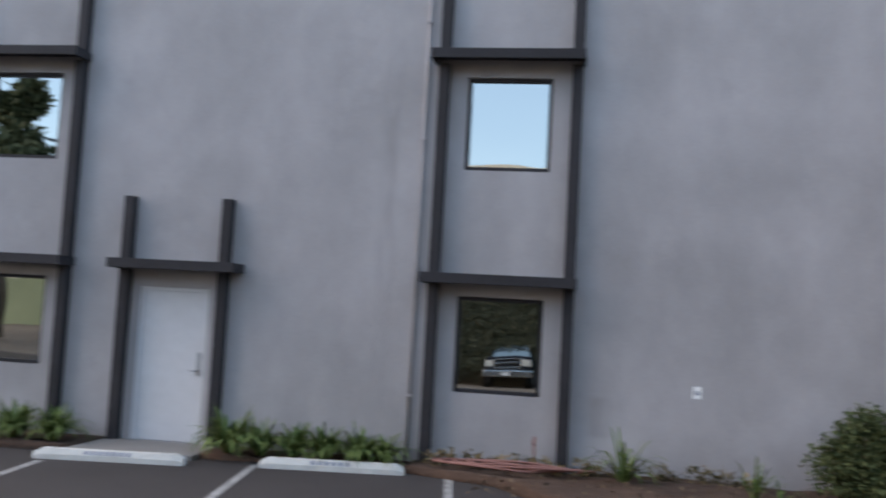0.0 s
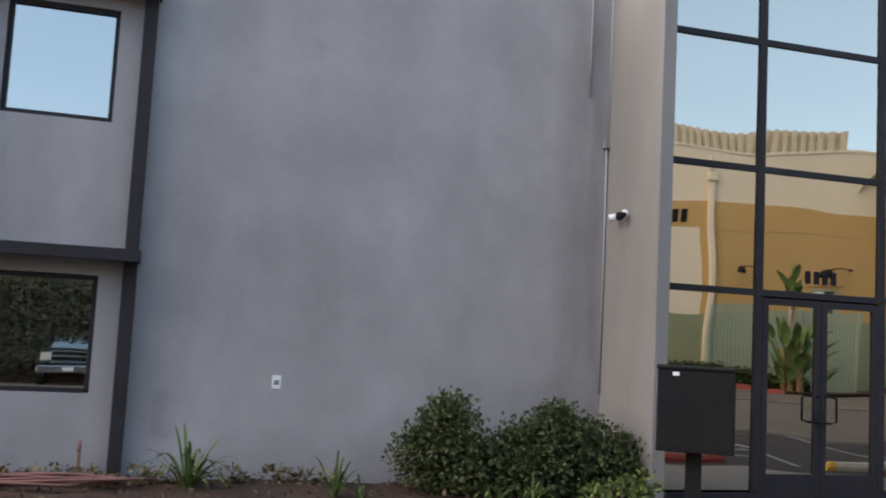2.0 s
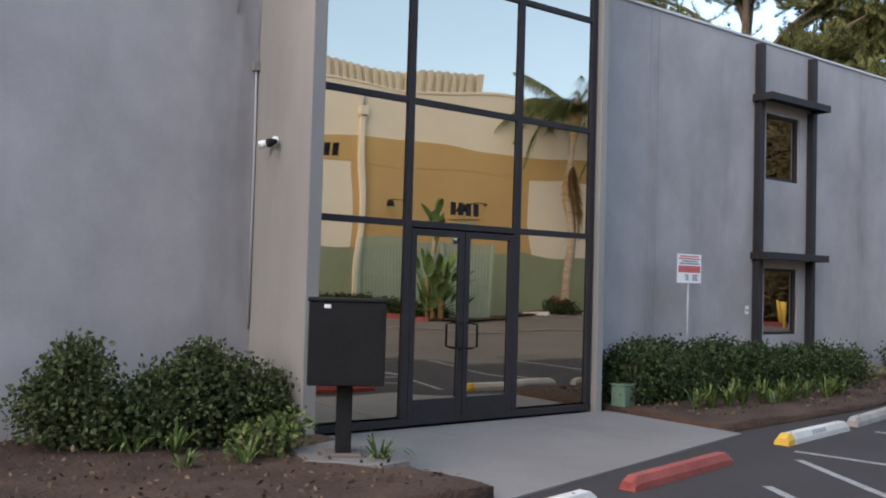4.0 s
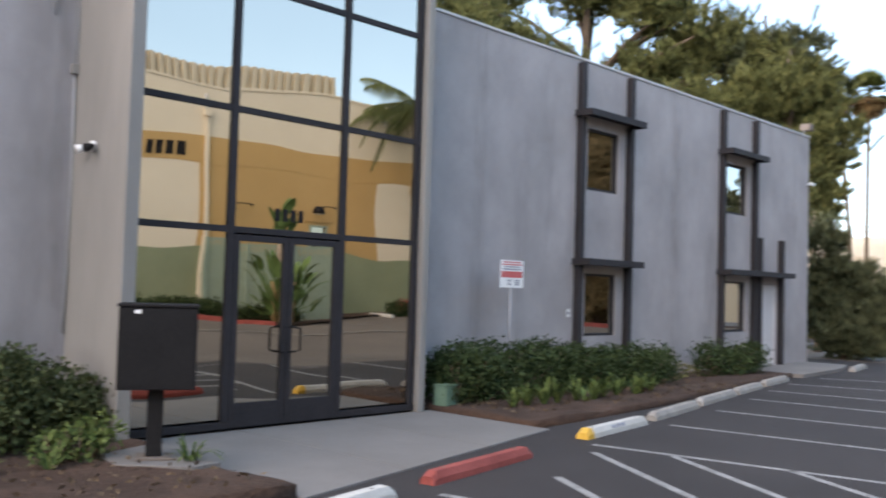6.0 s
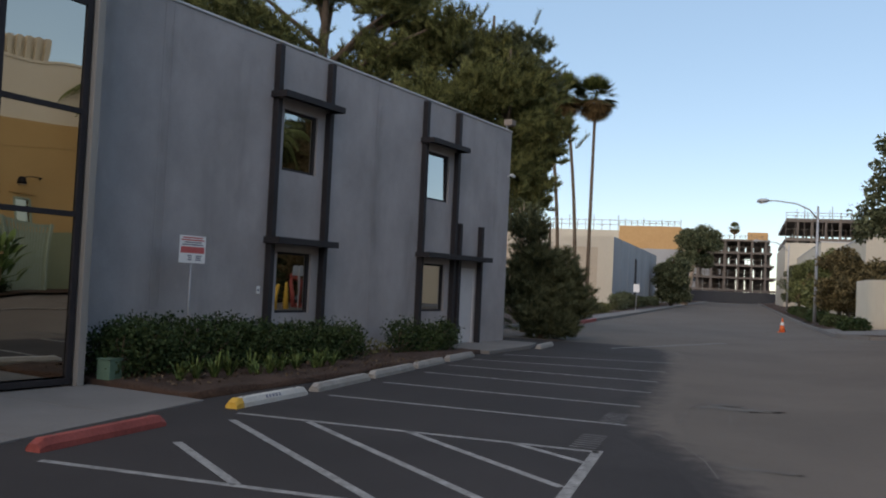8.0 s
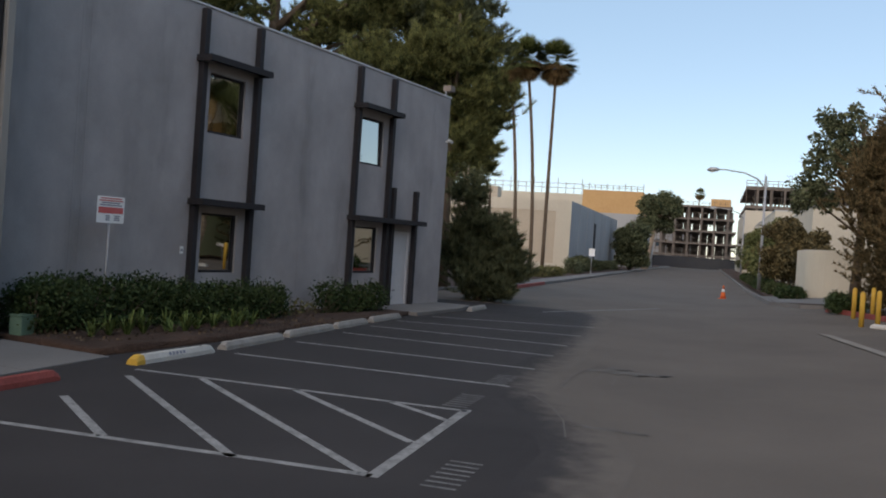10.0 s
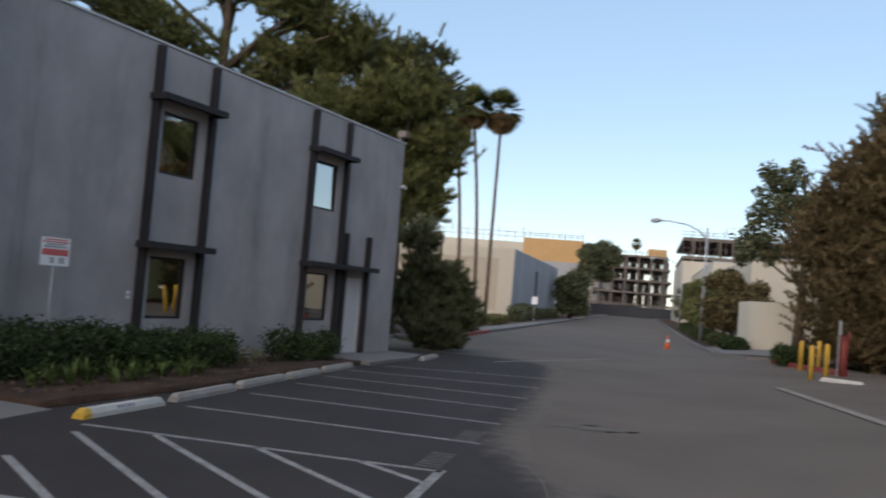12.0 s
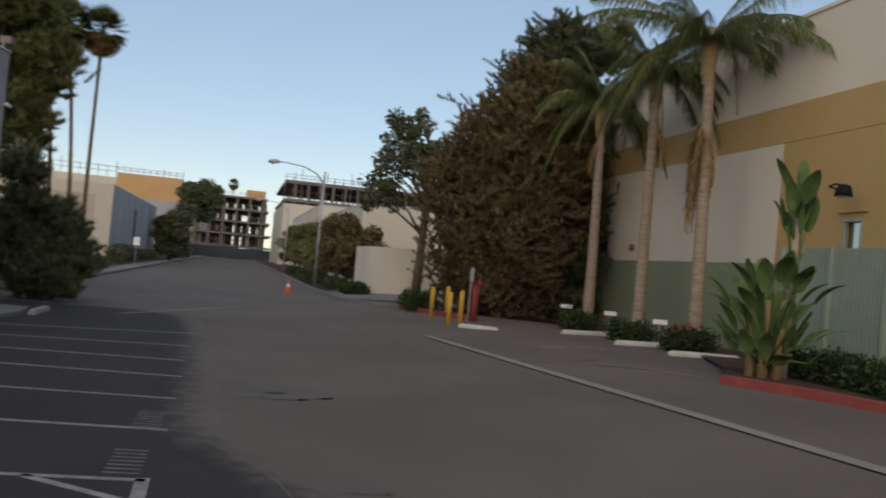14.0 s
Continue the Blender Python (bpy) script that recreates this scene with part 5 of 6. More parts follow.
def wheel_stop(at, turn, mat, seed, label, tip=None, length=1.83, bars=0):
    """A precast wheel stop: chamfered section, sloped ends, two pin holes."""
    stop = thing("wheel_stop", at, turn, label, "wheel stop", "parking wheel stops")
    bm = bmesh.new()
    sec = ((-0.09, 0), (-0.085, 0.06), (-0.05, 0.125), (0.05, 0.125), (0.085, 0.06), (0.09, 0))
    r = random.Random(seed)
    rings = []
    for x, s in ((-length / 2, 0.62), (-length / 2 + 0.09, 1.0), (-0.3, 1.0), (0.3, 1.0), (length / 2 - 0.09, 1.0), (length / 2, 0.62)):
        rings.append([bm.verts.new((x + r.uniform(-0.006, 0.006), y * (0.9 + 0.1 * s), z * s + r.uniform(-0.003, 0.003) * (z > 0))) for y, z in sec])
    for a, b in zip(rings, rings[1:]):
        for k in range(5):
            bm.faces.new((a[k], b[k], b[k + 1], a[k + 1]))
    bm.faces.new(rings[0])
    bm.faces.new(rings[-1][::-1])
    bmesh.ops.recalc_face_normals(bm, faces=bm.faces[:])
    part("body", bm, mat, stop)
    for x in (-length * 0.36, length * 0.36):
        part("pin", tube([(x, 0, 0.11), (x, 0, 0.131)], 0.016, 8), "frame_steel", stop)
    if tip:
        bm = bmesh.new()
        ends = [[bm.verts.new((x, y * (0.9 + 0.1 * f) * 1.04, z * f + 0.004 * (z > 0))) for y, z in sec] for x, f in ((-length / 2 - 0.006, 0.62), (-length / 2 + 0.085, 1.0), (-length / 2 + 0.17, 1.0))]
        for a, b in zip(ends, ends[1:]):
            for k in range(5):
                bm.faces.new((a[k], b[k], b[k + 1], a[k + 1]))
        bm.faces.new(ends[0])
        bm.faces.new(ends[-1][::-1])
        bmesh.ops.recalc_face_normals(bm, faces=bm.faces[:])
        part("painted_end", bm, tip, stop, "yellow painted end")
    slope = Matrix.Translation((0, -0.0675, 0.0925)) @ Matrix.Rotation(math.atan2(0.065, 0.035), 4, "X")
    for k in range(bars):
        x = (k - bars / 2) * 0.085
        part("letter_bar", boxed(x, x + 0.05, -0.024, 0.024, 0.001, 0.005, 0, slope), "sign_ink", stop)
    return stop


def stop_between(a, b, mat, seed, label, tip=None, bars=0, z=0.005):
    a, b = Vector(a), Vector(b)
    mid = (a + b) / 2
    wheel_stop((mid.x, mid.y, z), math.degrees(math.atan2(b.y - a.y, b.x - a.x)), mat, seed, label, tip, (b - a).length, bars)


GREY = "weathered grey concrete wheel stop"
stop_between((8.57, -4.51), (10.49, -4.17), "red", 1, "faded red painted wheel stop by the entrance")
stop_between((6.07, -5.04), (7.92, -4.69), "stop", 2, "white painted wheel stop by the entrance")
stop_between((12.05, -3.83), (13.93, -3.55), "stop", 3, "white painted wheel stop with a yellow end", "yellow", 5)
stop_between((14.32, -3.45), (16.37, -3.05), "stop_grey", 4, GREY)
stop_between((16.67, -2.95), (18.77, -2.53), "stop_grey", 5, GREY)
stop_between((18.97, -2.49), (20.67, -2.17), "stop_grey", 6, GREY)
stop_between((21.02, -2.09), (22.87, -1.77), "stop_grey", 7, GREY)
stop_between((27.17, -1.69), (28.97, -1.34), "stop_grey", 8, GREY)
stop_between((-4.83, -1.55), (-3.05, -1.25), "stop", 9, "white painted wheel stop by the doorstep", None, 7)
stop_between((-2.2, -0.95), (-0.45, -0.66), "stop", 10, "white painted wheel stop with stencilled letters", None, 6)
stop_between((-7.4, -2.0), (-5.6, -1.7), "stop", 11, "white painted wheel stop")
for k, (a, b) in enumerate((((31.7, -15.25), (32.9, -17.2)), ((28.9, -16.2), (29.5, -17.8)), ((26.7, -17.0), (26.9, -18.8)), ((31.8, -12.2), (31.2, -13.3)))):
    stop_between(a, b, "stop", 20 + k, "cream painted wheel stop at the far bays", None, 0, 0.36 if k == 3 else 0.45)


def blotch(x, y, rx, ry, turn, seed, mat="stain", label="dark oil stain on the asphalt"):
    """A ragged stain lying on the asphalt."""
    r = random.Random(seed)
    bm = bmesh.new()
    ring = []
    for k in range(22):
        a = 2 * math.pi * k / 22
        s = r.uniform(0.55, 1.1)
        px, py = rx * s * math.cos(a), ry * s * math.sin(a)
        wx, wy = x + px * math.cos(turn) - py * math.sin(turn), y + px * math.sin(turn) + py * math.cos(turn)
        ring.append(bm.verts.new((wx, wy, rise(-wx * math.sin(BEND) + wy * math.cos(BEND)) + 0.0055)))
    bm.faces.new(ring)
    bmesh.ops.triangulate(bm, faces=bm.faces[:])
    tagged(part("stain", bm, mat), label, "stain", kind="structure")


blotch(17.8, -9.05, 0.34, 0.75, 0.3, 1)
blotch(18.2, -8.8, 0.16, 0.3, 0.5, 2)
blotch(23.5, -13.8, 0.12, 1.1, 0.45, 3)
blotch(23.0, -14.6, 0.25, 0.12, 0.3, 4)
blotch(12.75, -10.4, 0.09, 0.5, 0.1, 5)
for k, pts_ in enumerate((((12.0, -10.1), (12.9, -9.75), (13.7, -9.3), (14.4, -8.75)), ((15.3, -8.85), (16.3, -8.62), (17.6, -8.45), (18.6, -8.5)), ((15.9, -9.4), (17.0, -9.15)), ((28.5, -4.9), (28.9, -7.2), (29.5, -9.8), (30.2, -12.0)))):
    for a, b in zip(pts_, pts_[1:]):
        line((*a, 0), (*b, 0), 0.022, "crack_seal", 0.006, "stain", "dark tar sealed crack in the road")
line((30, -2.9, 0), (38.0, -4.6, 0), 0.12)

# ---- things in front of the office ----
box = thing("mailbox_cabinet", (6.89, -2.44, 0.1), -29.7, "large black metal mailbox cabinet on a square post", "mailbox")
part("cabinet", boxed(-0.36, 0.36, -0.28, 0.28, 0.72, 1.5, 0.012), "black", box)
part("lid", boxed(-0.375, 0.375, -0.295, 0.295, 1.502, 1.53, 0.008), "black", box)
part("post", boxed(-0.075, 0.075, -0.075, 0.075, 0.066, 0.718, 0.006), "black", box)
part("base_plate", boxed(-0.17, 0.17, -0.17, 0.17, 0.041, 0.065, 0.004), "frame_steel", box)
part("tag", boxed(-0.22, -0.16, -0.284, -0.281, 1.44, 1.475), "white", box)
part("door_seam", boxed(-0.32, 0.32, -0.2835, -0.281, 0.76, 1.46, 0.001), "black", box)

sign = thing("parking_sign", (14.54, -0.55, 0.05), 0, "white and red notice on a thin steel post", "sign")
part("post", tube([(0, 0.02, 0), (0, 0.02, 2.0)], 0.02, 8), "grey", sign, smooth=True)
board = part("board", boxed(-0.31, 0.31, -0.006, -0.001, 1.86, 2.33, 0.001), "white", sign)
part("red_band", boxed(-0.28, 0.28, -0.009, -0.0065, 2.03, 2.14), "sign_red", board)
for z, w in ((2.295, 0.24), (2.255, 0.27), (2.215, 0.2), (2.175, 0.25), (1.985, 0.12), (1.95, 0.1), (1.915, 0.11)):
    part("text_bar", boxed(-w, -0.02 if z < 2 else w, -0.009, -0.0065, z - 0.011, z + 0.011), "sign_red" if z > 2.25 else "sign_ink", board)
    if z < 2:
        part("text_bar", boxed(0.08, 0.1 + w, -0.009, -0.0065, z - 0.011, z + 0.011), "sign_ink", board)

utility = thing("utility_box", (12.55, -0.95, 0.08), 8, "small green plastic utility box beside the fin", "utility box")
part("body", boxed(-0.14, 0.14, -0.12, 0.12, -0.05, 0.3, 0.015), "green_box", utility)
part("lid", boxed(-0.15, 0.15, -0.13, 0.13, 0.302, 0.33, 0.01), "green_box", utility)

flood = thing("security_light", (7.05, -0.55, 3.36), 0, "twin white floodlight with dark head on the wall", "floodlight")
part("base", tube([(0, 0, 0), (-0.04, 0, 0)], 0.06, 12), "white", flood, smooth=True)
for dy in (-0.1, 0.1):
    part("lamp_head", tube([(-0.03, dy * 0.4, 0), (-0.06, dy * 0.8, -0.01), (-0.11, dy, -0.03), (-0.16, dy * 1.1, -0.05)], [0.015, 0.025, 0.045, 0.05], 12), "white" if dy > 0 else "black", flood, smooth=True)

pipe = thing("conduit", (7.02, -0.002, 0), 0, "painted conduit with junction box running up the wall corner", "conduit")
part("tube", tube([(0, -0.02, 1.2), (0.01, -0.02, 3.0), (0, -0.02, 4.25)], 0.014, 8), "far_grey", pipe, smooth=True)
part("tube", tube([(0.02, -0.02, 4.37), (0.02, -0.02, 6.4)], 0.014, 8), "far_grey", pipe, smooth=True)
part("junction_box", boxed(-0.05, 0.07, -0.07, 0, 4.252, 4.368, 0.006), "fin", pipe)
part("tube", tube([(-0.26, -0.015, 4.9), (-0.26, -0.015, 6.4)], 0.012, 8), "far_grey", pipe, smooth=True)
drain = thing("conduit", (-0.56, -0.002, 0), 0, "grey painted conduit running up the wall", "conduit")
part("tube", tube([(0, -0.025, 0.1), (0, -0.025, 6.4)], 0.022, 8), "wall", drain, smooth=True)
for z in (0.9, 2.6, 4.3, 5.9):
    part("strap", boxed(-0.045, 0.045, -0.05, 0, z, z + 0.03, 0.003), "wall", drain)
for x, z in ((3.09, 1.19), (16.95, 1.46)):
    notice = thing("wall_notice", (x, -0.002, z), 0, "small white notice stuck to the wall", "notice")
    part("plate", boxed(-0.05, 0.05, -0.006, 0, -0.075, 0.075, 0.001), "white", notice)
    part("symbol", boxed(-0.028, 0.028, -0.009, -0.0065, -0.03, 0.02), "sign_ink", notice)
cctv = thing("security_camera", (28.2, -0.002, 5.1), 0, "small white security camera near the roof corner", "security camera")
part("bracket", tube([(0, 0, 0), (0, -0.12, 0.02)], 0.02, 8), "white", cctv, smooth=True)
part("housing", tube([(-0.1, -0.16, 0.03), (0.12, -0.16, 0.0)], 0.045, 10), "white", cctv, smooth=True)
beacon = thing("roof_floodlight", (28.2, 0.1, TOP + 0.05), 0, "grey floodlight on the parapet corner", "floodlight")
part("stem", tube([(0, 0, 0), (0, 0, 0.15)], 0.02, 8), "grey", beacon)
part("head", boxed(-0.02, 0.28, -0.18, 0.1, 0.152, 0.34, 0.02), "frame_steel", beacon)

# wall joints of the tilt-up panels, shallow recess lines as slim battens
for x in (14.16, 14.36, 20.9):
    part("panel_joint", boxed(x - 0.012, x + 0.012, -0.006, -0.001, 0.05, TOP - 0.02, 0.002), "wall", office)

def dirt_run_material():
    """Thin grime whose cover fades out to both sides and breaks up along its length."""
    m = material("wall_grime", (0.13, 0.122, 0.122), (0.19, 0.178, 0.178), 0.95, 30, 1.5, 0.0)
    nodes, links = m.node_tree.nodes, m.node_tree.links
    split = nodes.new("ShaderNodeSeparateXYZ")
    links.new(nodes.new("ShaderNodeUVMap").outputs[0], split.inputs[0])
    place = nodes.new("ShaderNodeVectorMath")
    place.operation = "MULTIPLY"
    place.inputs[1].default_value = (1, 1, 0.25)
    links.new(nodes.new("ShaderNodeNewGeometry").outputs["Position"], place.inputs[0])
    breakup = nodes.new("ShaderNodeTexNoise")
    breakup.inputs["Scale"].default_value, breakup.inputs["Detail"].default_value = 4.5, 7
    links.new(place.outputs[0], breakup.inputs["Vector"])
    step = nodes.new("ShaderNodeMapRange")
    step.inputs["From Min"].default_value, step.inputs["From Max"].default_value, step.inputs["To Max"].default_value = 0.34, 0.75, 0.2
    links.new(breakup.outputs[0], step.inputs["Value"])
    value = step.outputs[0]
    for axis in (0, 1):
        hump = nodes.new("ShaderNodeMath")
        hump.operation = "PINGPONG"
        hump.inputs[1].default_value = 0.5
        links.new(split.outputs[axis], hump.inputs[0])
        wide = nodes.new("ShaderNodeMapRange")
        wide.interpolation_type = "SMOOTHSTEP"
        wide.inputs["From Max"].default_value = 0.45 if axis == 0 else 0.16
        links.new(hump.outputs[0], wide.inputs["Value"])
        times = nodes.new("ShaderNodeMath")
        times.operation = "MULTIPLY"
        links.new(value, times.inputs[0])
        links.new(wide.outputs[0], times.inputs[1])
        value = times.outputs[0]
    links.new(value, nodes["Principled BSDF"].inputs["Alpha"])
    return m


M["grime"] = dirt_run_material()


def run_down(x, z0, z1, width):
    """A soft vertical dirt run on the wall face."""
    bm = bmesh.new()
    layer = bm.loops.layers.uv.new("UVMap")
    vs = [bm.verts.new((x + sx * width / 2, -0.0035, z)) for sx, z in ((-1, z0), (1, z0), (1, z1), (-1, z1))]
    face = bm.faces.new(vs)
    for loop, uv in zip(face.loops, ((0, 0), (1, 0), (1, 1), (0, 1))):
        loop[layer].uv = uv
    part("dirt_run", bm, "grime", office, "dark weathered dirt run")


for x, z0, z1, w in ((6.62, 0.15, 6.4, 0.75), (6.9, 0.15, 6.45, 0.28), (14.26, 0.3, 6.45, 0.55), (16.2, 2.4, 6.4, 0.9), (20.95, 1.5, 6.45, 0.7), (12.9, 2.6, 6.4, 0.8), (22.6, 0.6, 3.6, 0.7), (27.4, 3.2, 6.4, 0.5), (1.9, 0.5, 1.1, 0.8), (-1.0, 0.3, 6.4, 0.35), (15.4, 0.6, 4.2, 0.6)):
    run_down(x, z0, z1, w)

hose = thing("garden_hose", (0.9, -0.55, 0.17), 0, "loosely coiled brown garden hose on the mulch", "hose")
rng = np.random.default_rng(3)
coil = [((0.75 + 0.2 * math.sin(k * 0.37)) * math.cos(k * 0.42) + 0.12 * math.sin(k * 1.3), (0.16 + 0.06 * math.sin(k * 0.23)) * math.sin(k * 0.42), 0.015 * math.sin(k * 0.9) + 0.0006 * k) for k in range(84)]
part("coil", tube(coil, 0.014, 6), "hose", hose, smooth=True)
tap = thing("standpipe", (1.1, -0.12, 0.1), 0, "rusty garden standpipe with tap", "tap")
part("riser", tube([(0, 0, -0.05), (0, 0, 0.42)], 0.016, 8), "hose", tap, smooth=True)
part("valve", tube([(0, 0, 0.36), (0, -0.08, 0.37), (0, -0.1, 0.32)], 0.02, 8), "hose", tap, smooth=True)

# low dark ground cover along the foot of the left wall
rng = np.random.default_rng(21)
for k in range(9):
    x = -0.2 + 0.46 * k
    shrub("ground_cover", (x, -0.25, 0.1), [(rng.uniform(-0.1, 0.1), 0, 0.06, 0.16), (0.2, rng.uniform(-0.1, 0.1), 0.05, 0.14)], "brown_pine", 200 + k, "low withered ground cover at the wall foot", per=500, length=0.06, width=0.03, category="plant", group="ground cover")

tagged(part("pavement_pad", prism([(6.6, -1.95), (7.285, -1.7), (7.285, -3.0), (6.95, -3.05), (6.45, -2.5)], 0.0, 0.14, 0.01), "concrete"), "pale concrete pad under the mailbox", "pavement", kind="structure")


def litter(x0, x1, y0, y1, count, seed, label):
    """Dry leaves and chips strewn over a bed."""
    rng = np.random.default_rng(seed)
    spots = np.stack([rng.uniform(x0, x1, count), rng.uniform(y0, y1, count), rng.uniform(0.11, 0.19, count)], 1)
    flat = unit(rng, count)
    flat[:, 2] *= 0.25
    me = scatter_mesh("leaf_litter", leaves(spots, flat, 0.06, 0.035, rng), 4, "litter")
    tagged(new("leaf_litter", me), label, "leaf litter", kind="stuff")


litter(0.5, 6.9, -2.3, -0.2, 500, 61, "dry leaves and bark chips on the mulch")
litter(2.4, 7.2, -3.9, -2.2, 400, 62, "dry leaves and bark chips on the mulch")
litter(12.5, 19.5, -2.5, -1.0, 600, 63, "dry leaves and bark chips behind the wheel stops")

# ---- street furniture ----
lamp = thing("street_lamp", g(61.6, -16.5) + Vector((0, 0, 0.1)), 11, "tall galvanised street lamp with curved arm", "street lamp")
part("pole", tube([(0, 0, -0.1), (0, 0, 3.5), (0, 0, 7.2)], [0.11, 0.085, 0.06], 10), "grey", lamp, smooth=True)
part("arm", tube([(0, 0, 6.4), (-0.05, 0.5, 7.0), (-0.1, 1.3, 7.35), (-0.15, 2.5, 7.5), (-0.15, 3.0, 7.5)], [0.05, 0.045, 0.04, 0.035, 0.035], 8), "grey", lamp, smooth=True)
head = part("head", tube([(-0.15, 2.85, 7.5), (-0.15, 3.05, 7.5), (-0.15, 3.4, 7.47), (-0.15, 3.6, 7.44)], [0.05, 0.13, 0.15, 0.06], 12), "grey", lamp, smooth=True)
part("lens", tube([(-0.15, 3.28, 7.38), (-0.15, 3.28, 7.3)], [0.12, 0.07], 12), "lamp_glass", head, smooth=True)
yard_lamp = copy_thing(lamp, Matrix.Translation((-16.6, -20.0, 0.45)) @ pose(0, 0, 0, 0, 0, 80))
far_lamp = copy_thing(lamp, Matrix.Translation(g(104, -16.6)) @ pose(0, 0, 0, 0, 0, 11))
cone = thing("traffic_cone", (52.2, -4.35, 0.03), 0, "orange traffic cone with white collar", "traffic cone")
part("base", boxed(-0.2, 0.2, -0.2, 0.2, 0, 0.04, 0.01), "cone", cone)
part("body", tube([(0, 0, 0.04), (0, 0, 0.36)], [0.15, 0.1], 14), "cone", cone, smooth=True)
part("collar", tube([(0, 0, 0.361), (0, 0, 0.52)], [0.1, 0.07], 14), "white", cone, smooth=True)
part("tip", tube([(0, 0, 0.521), (0, 0, 0.72)], [0.07, 0.03], 14), "cone", cone, smooth=True)
for k, (x, y, z) in enumerate(((32.4, -11.9, 0.33), (33.4, -12.3, 0.38), (36.6, -11.45, 0.36), (37.2, -12.0, 0.4))):
    bollard = thing("bollard", (x, y, z), 0, "yellow painted steel bollard", "bollard", "bollards by the standpipe")
    part("pipe", tube([(0, 0, -0.1), (0, 0, 0.95), (0, 0, 1.0), (0, 0, 1.03)], [0.075, 0.075, 0.06, 0.02], 14), "yellow", bollard, smooth=True)
valve = thing("fire_standpipe", (34.6, -12.75, 0.4), 11, "red fire standpipe with valves and a plate", "standpipe")
part("riser", tube([(-0.2, 0, -0.1), (-0.2, 0, 1.1), (0.0, 0, 1.25), (0.2, 0, 1.1), (0.2, 0, -0.1)], 0.09, 10), "red", valve, smooth=True)
part("wheel", tube([(0, -0.12, 1.25), (0, -0.16, 1.25)], 0.16, 14), "red", valve, smooth=True)
part("plate_post", tube([(0.0, 0.15, -0.1), (0.0, 0.15, 1.75)], 0.025, 8), "grey", valve)
part("plate", boxed(-0.22, 0.22, 0.12, 0.14, 1.3, 1.75, 0.005), "grey", valve)
street_sign = thing("street_sign", (78.9, 11.6, 0.1), 11, "small pale sign on a thin post", "sign")
part("post", tube([(0, 0, -0.1), (0, 0, 2.2)], 0.03, 8), "grey", street_sign)
part("board", boxed(-0.035, -0.03, -0.25, 0.25, 1.6, 2.25), "white", street_sign)
for k, (x, y) in enumerate(((37.2, -16.2), (33.6, -17.0), (29.9, -17.6))):
    label_sign = thing("bay_sign", (x, y, 0.5), 0, "small white bay sign on a low stake", "sign", "bay signs")
    part("stake", tube([(0, 0, -0.1), (0, 0, 0.6)], 0.015, 6), "grey", label_sign)
    part("board", boxed(-0.03, -0.01, -0.2, 0.2, 0.55, 0.68, 0.003), "white", label_sign)

# green slatted enclosure before the warehouse
yard = thing("slatted_fence", site(16.0, -23.6, 0.5), 11, "pale green metal slatted enclosure", "fence")
for z in (0.3, 1.4, 2.6):
    part("rail", boxed(0, 5.4, -0.09, -0.03, z, z + 0.07, 0.005), "fence", yard)
for k in range(4):
    part("fence_post", boxed(1.77 * k, 1.77 * k + 0.1, -0.03, 0.07, -0.1, 2.72, 0.005), "fence", yard)
bm_slat = finish("slat", boxed(0, 0.09, -0.028, -0.008, 0.02, 2.7), "fence")
for k in range(42):
    ob = new("slat", bm_slat)
    ob.parent = yard
    ob.location.x = 0.12 + 0.125 * k + (0.02 if k > 13 else 0)

# dark car parked across the yard, front towards the office
truck = thing("parked_car", (-1.25, -22.6, 0.45), 0, "dark parked car with chrome grille and bumper", "car")
bm = bmesh.new()
block(bm, -0.95, 0.95, -2.9, 0.0, 0.55, 1.15, 0.06)
part("body", bm, "car_paint", truck)
part("hood", boxed(-0.88, 0.88, -1.35, -0.03, 1.151, 1.24, 0.04), "car_paint", truck)
bm = bmesh.new()
cab = [bm.verts.new(p) for p in ((-0.88, -1.4, 1.152), (0.88, -1.4, 1.152), (0.88, -2.7, 1.152), (-0.88, -2.7, 1.152), (-0.7, -1.95, 1.85), (0.7, -1.95, 1.85), (0.7, -2.6, 1.85), (-0.7, -2.6, 1.85))]
for f in ((0, 1, 5, 4), (1, 2, 6, 5), (2, 3, 7, 6), (3, 0, 4, 7), (4, 5, 6, 7), (3, 2, 1, 0)):
    bm.faces.new([cab[i] for i in f])
part("cab", bm, "car_paint", truck)
bm = bmesh.new()
glass_ = [bm.verts.new(p) for p in ((-0.78, -1.46, 1.2), (0.78, -1.46, 1.2), (0.66, -1.9, 1.8), (-0.66, -1.9, 1.8))]
bm.faces.new(glass_)
bmesh.ops.translate(bm, verts=bm.verts[:], vec=(0, 0.02, 0.02))
part("windscreen", bm, "pane", truck)
part("grille", boxed(-0.5, 0.5, 0.0, 0.03, 0.78, 1.1, 0.01), "black", truck)
for z in (0.76, 0.94, 1.11):
    part("grille_bar", boxed(-0.55, 0.55, 0.032, 0.06, z - 0.03, z + 0.03, 0.008), "chrome", truck)
part("bumper", boxed(-0.97, 0.97, 0.0, 0.16, 0.42, 0.66, 0.03), "chrome", truck)
part("plate_bar", boxed(-0.16, 0.16, 0.162, 0.17, 0.48, 0.6), "white", truck)
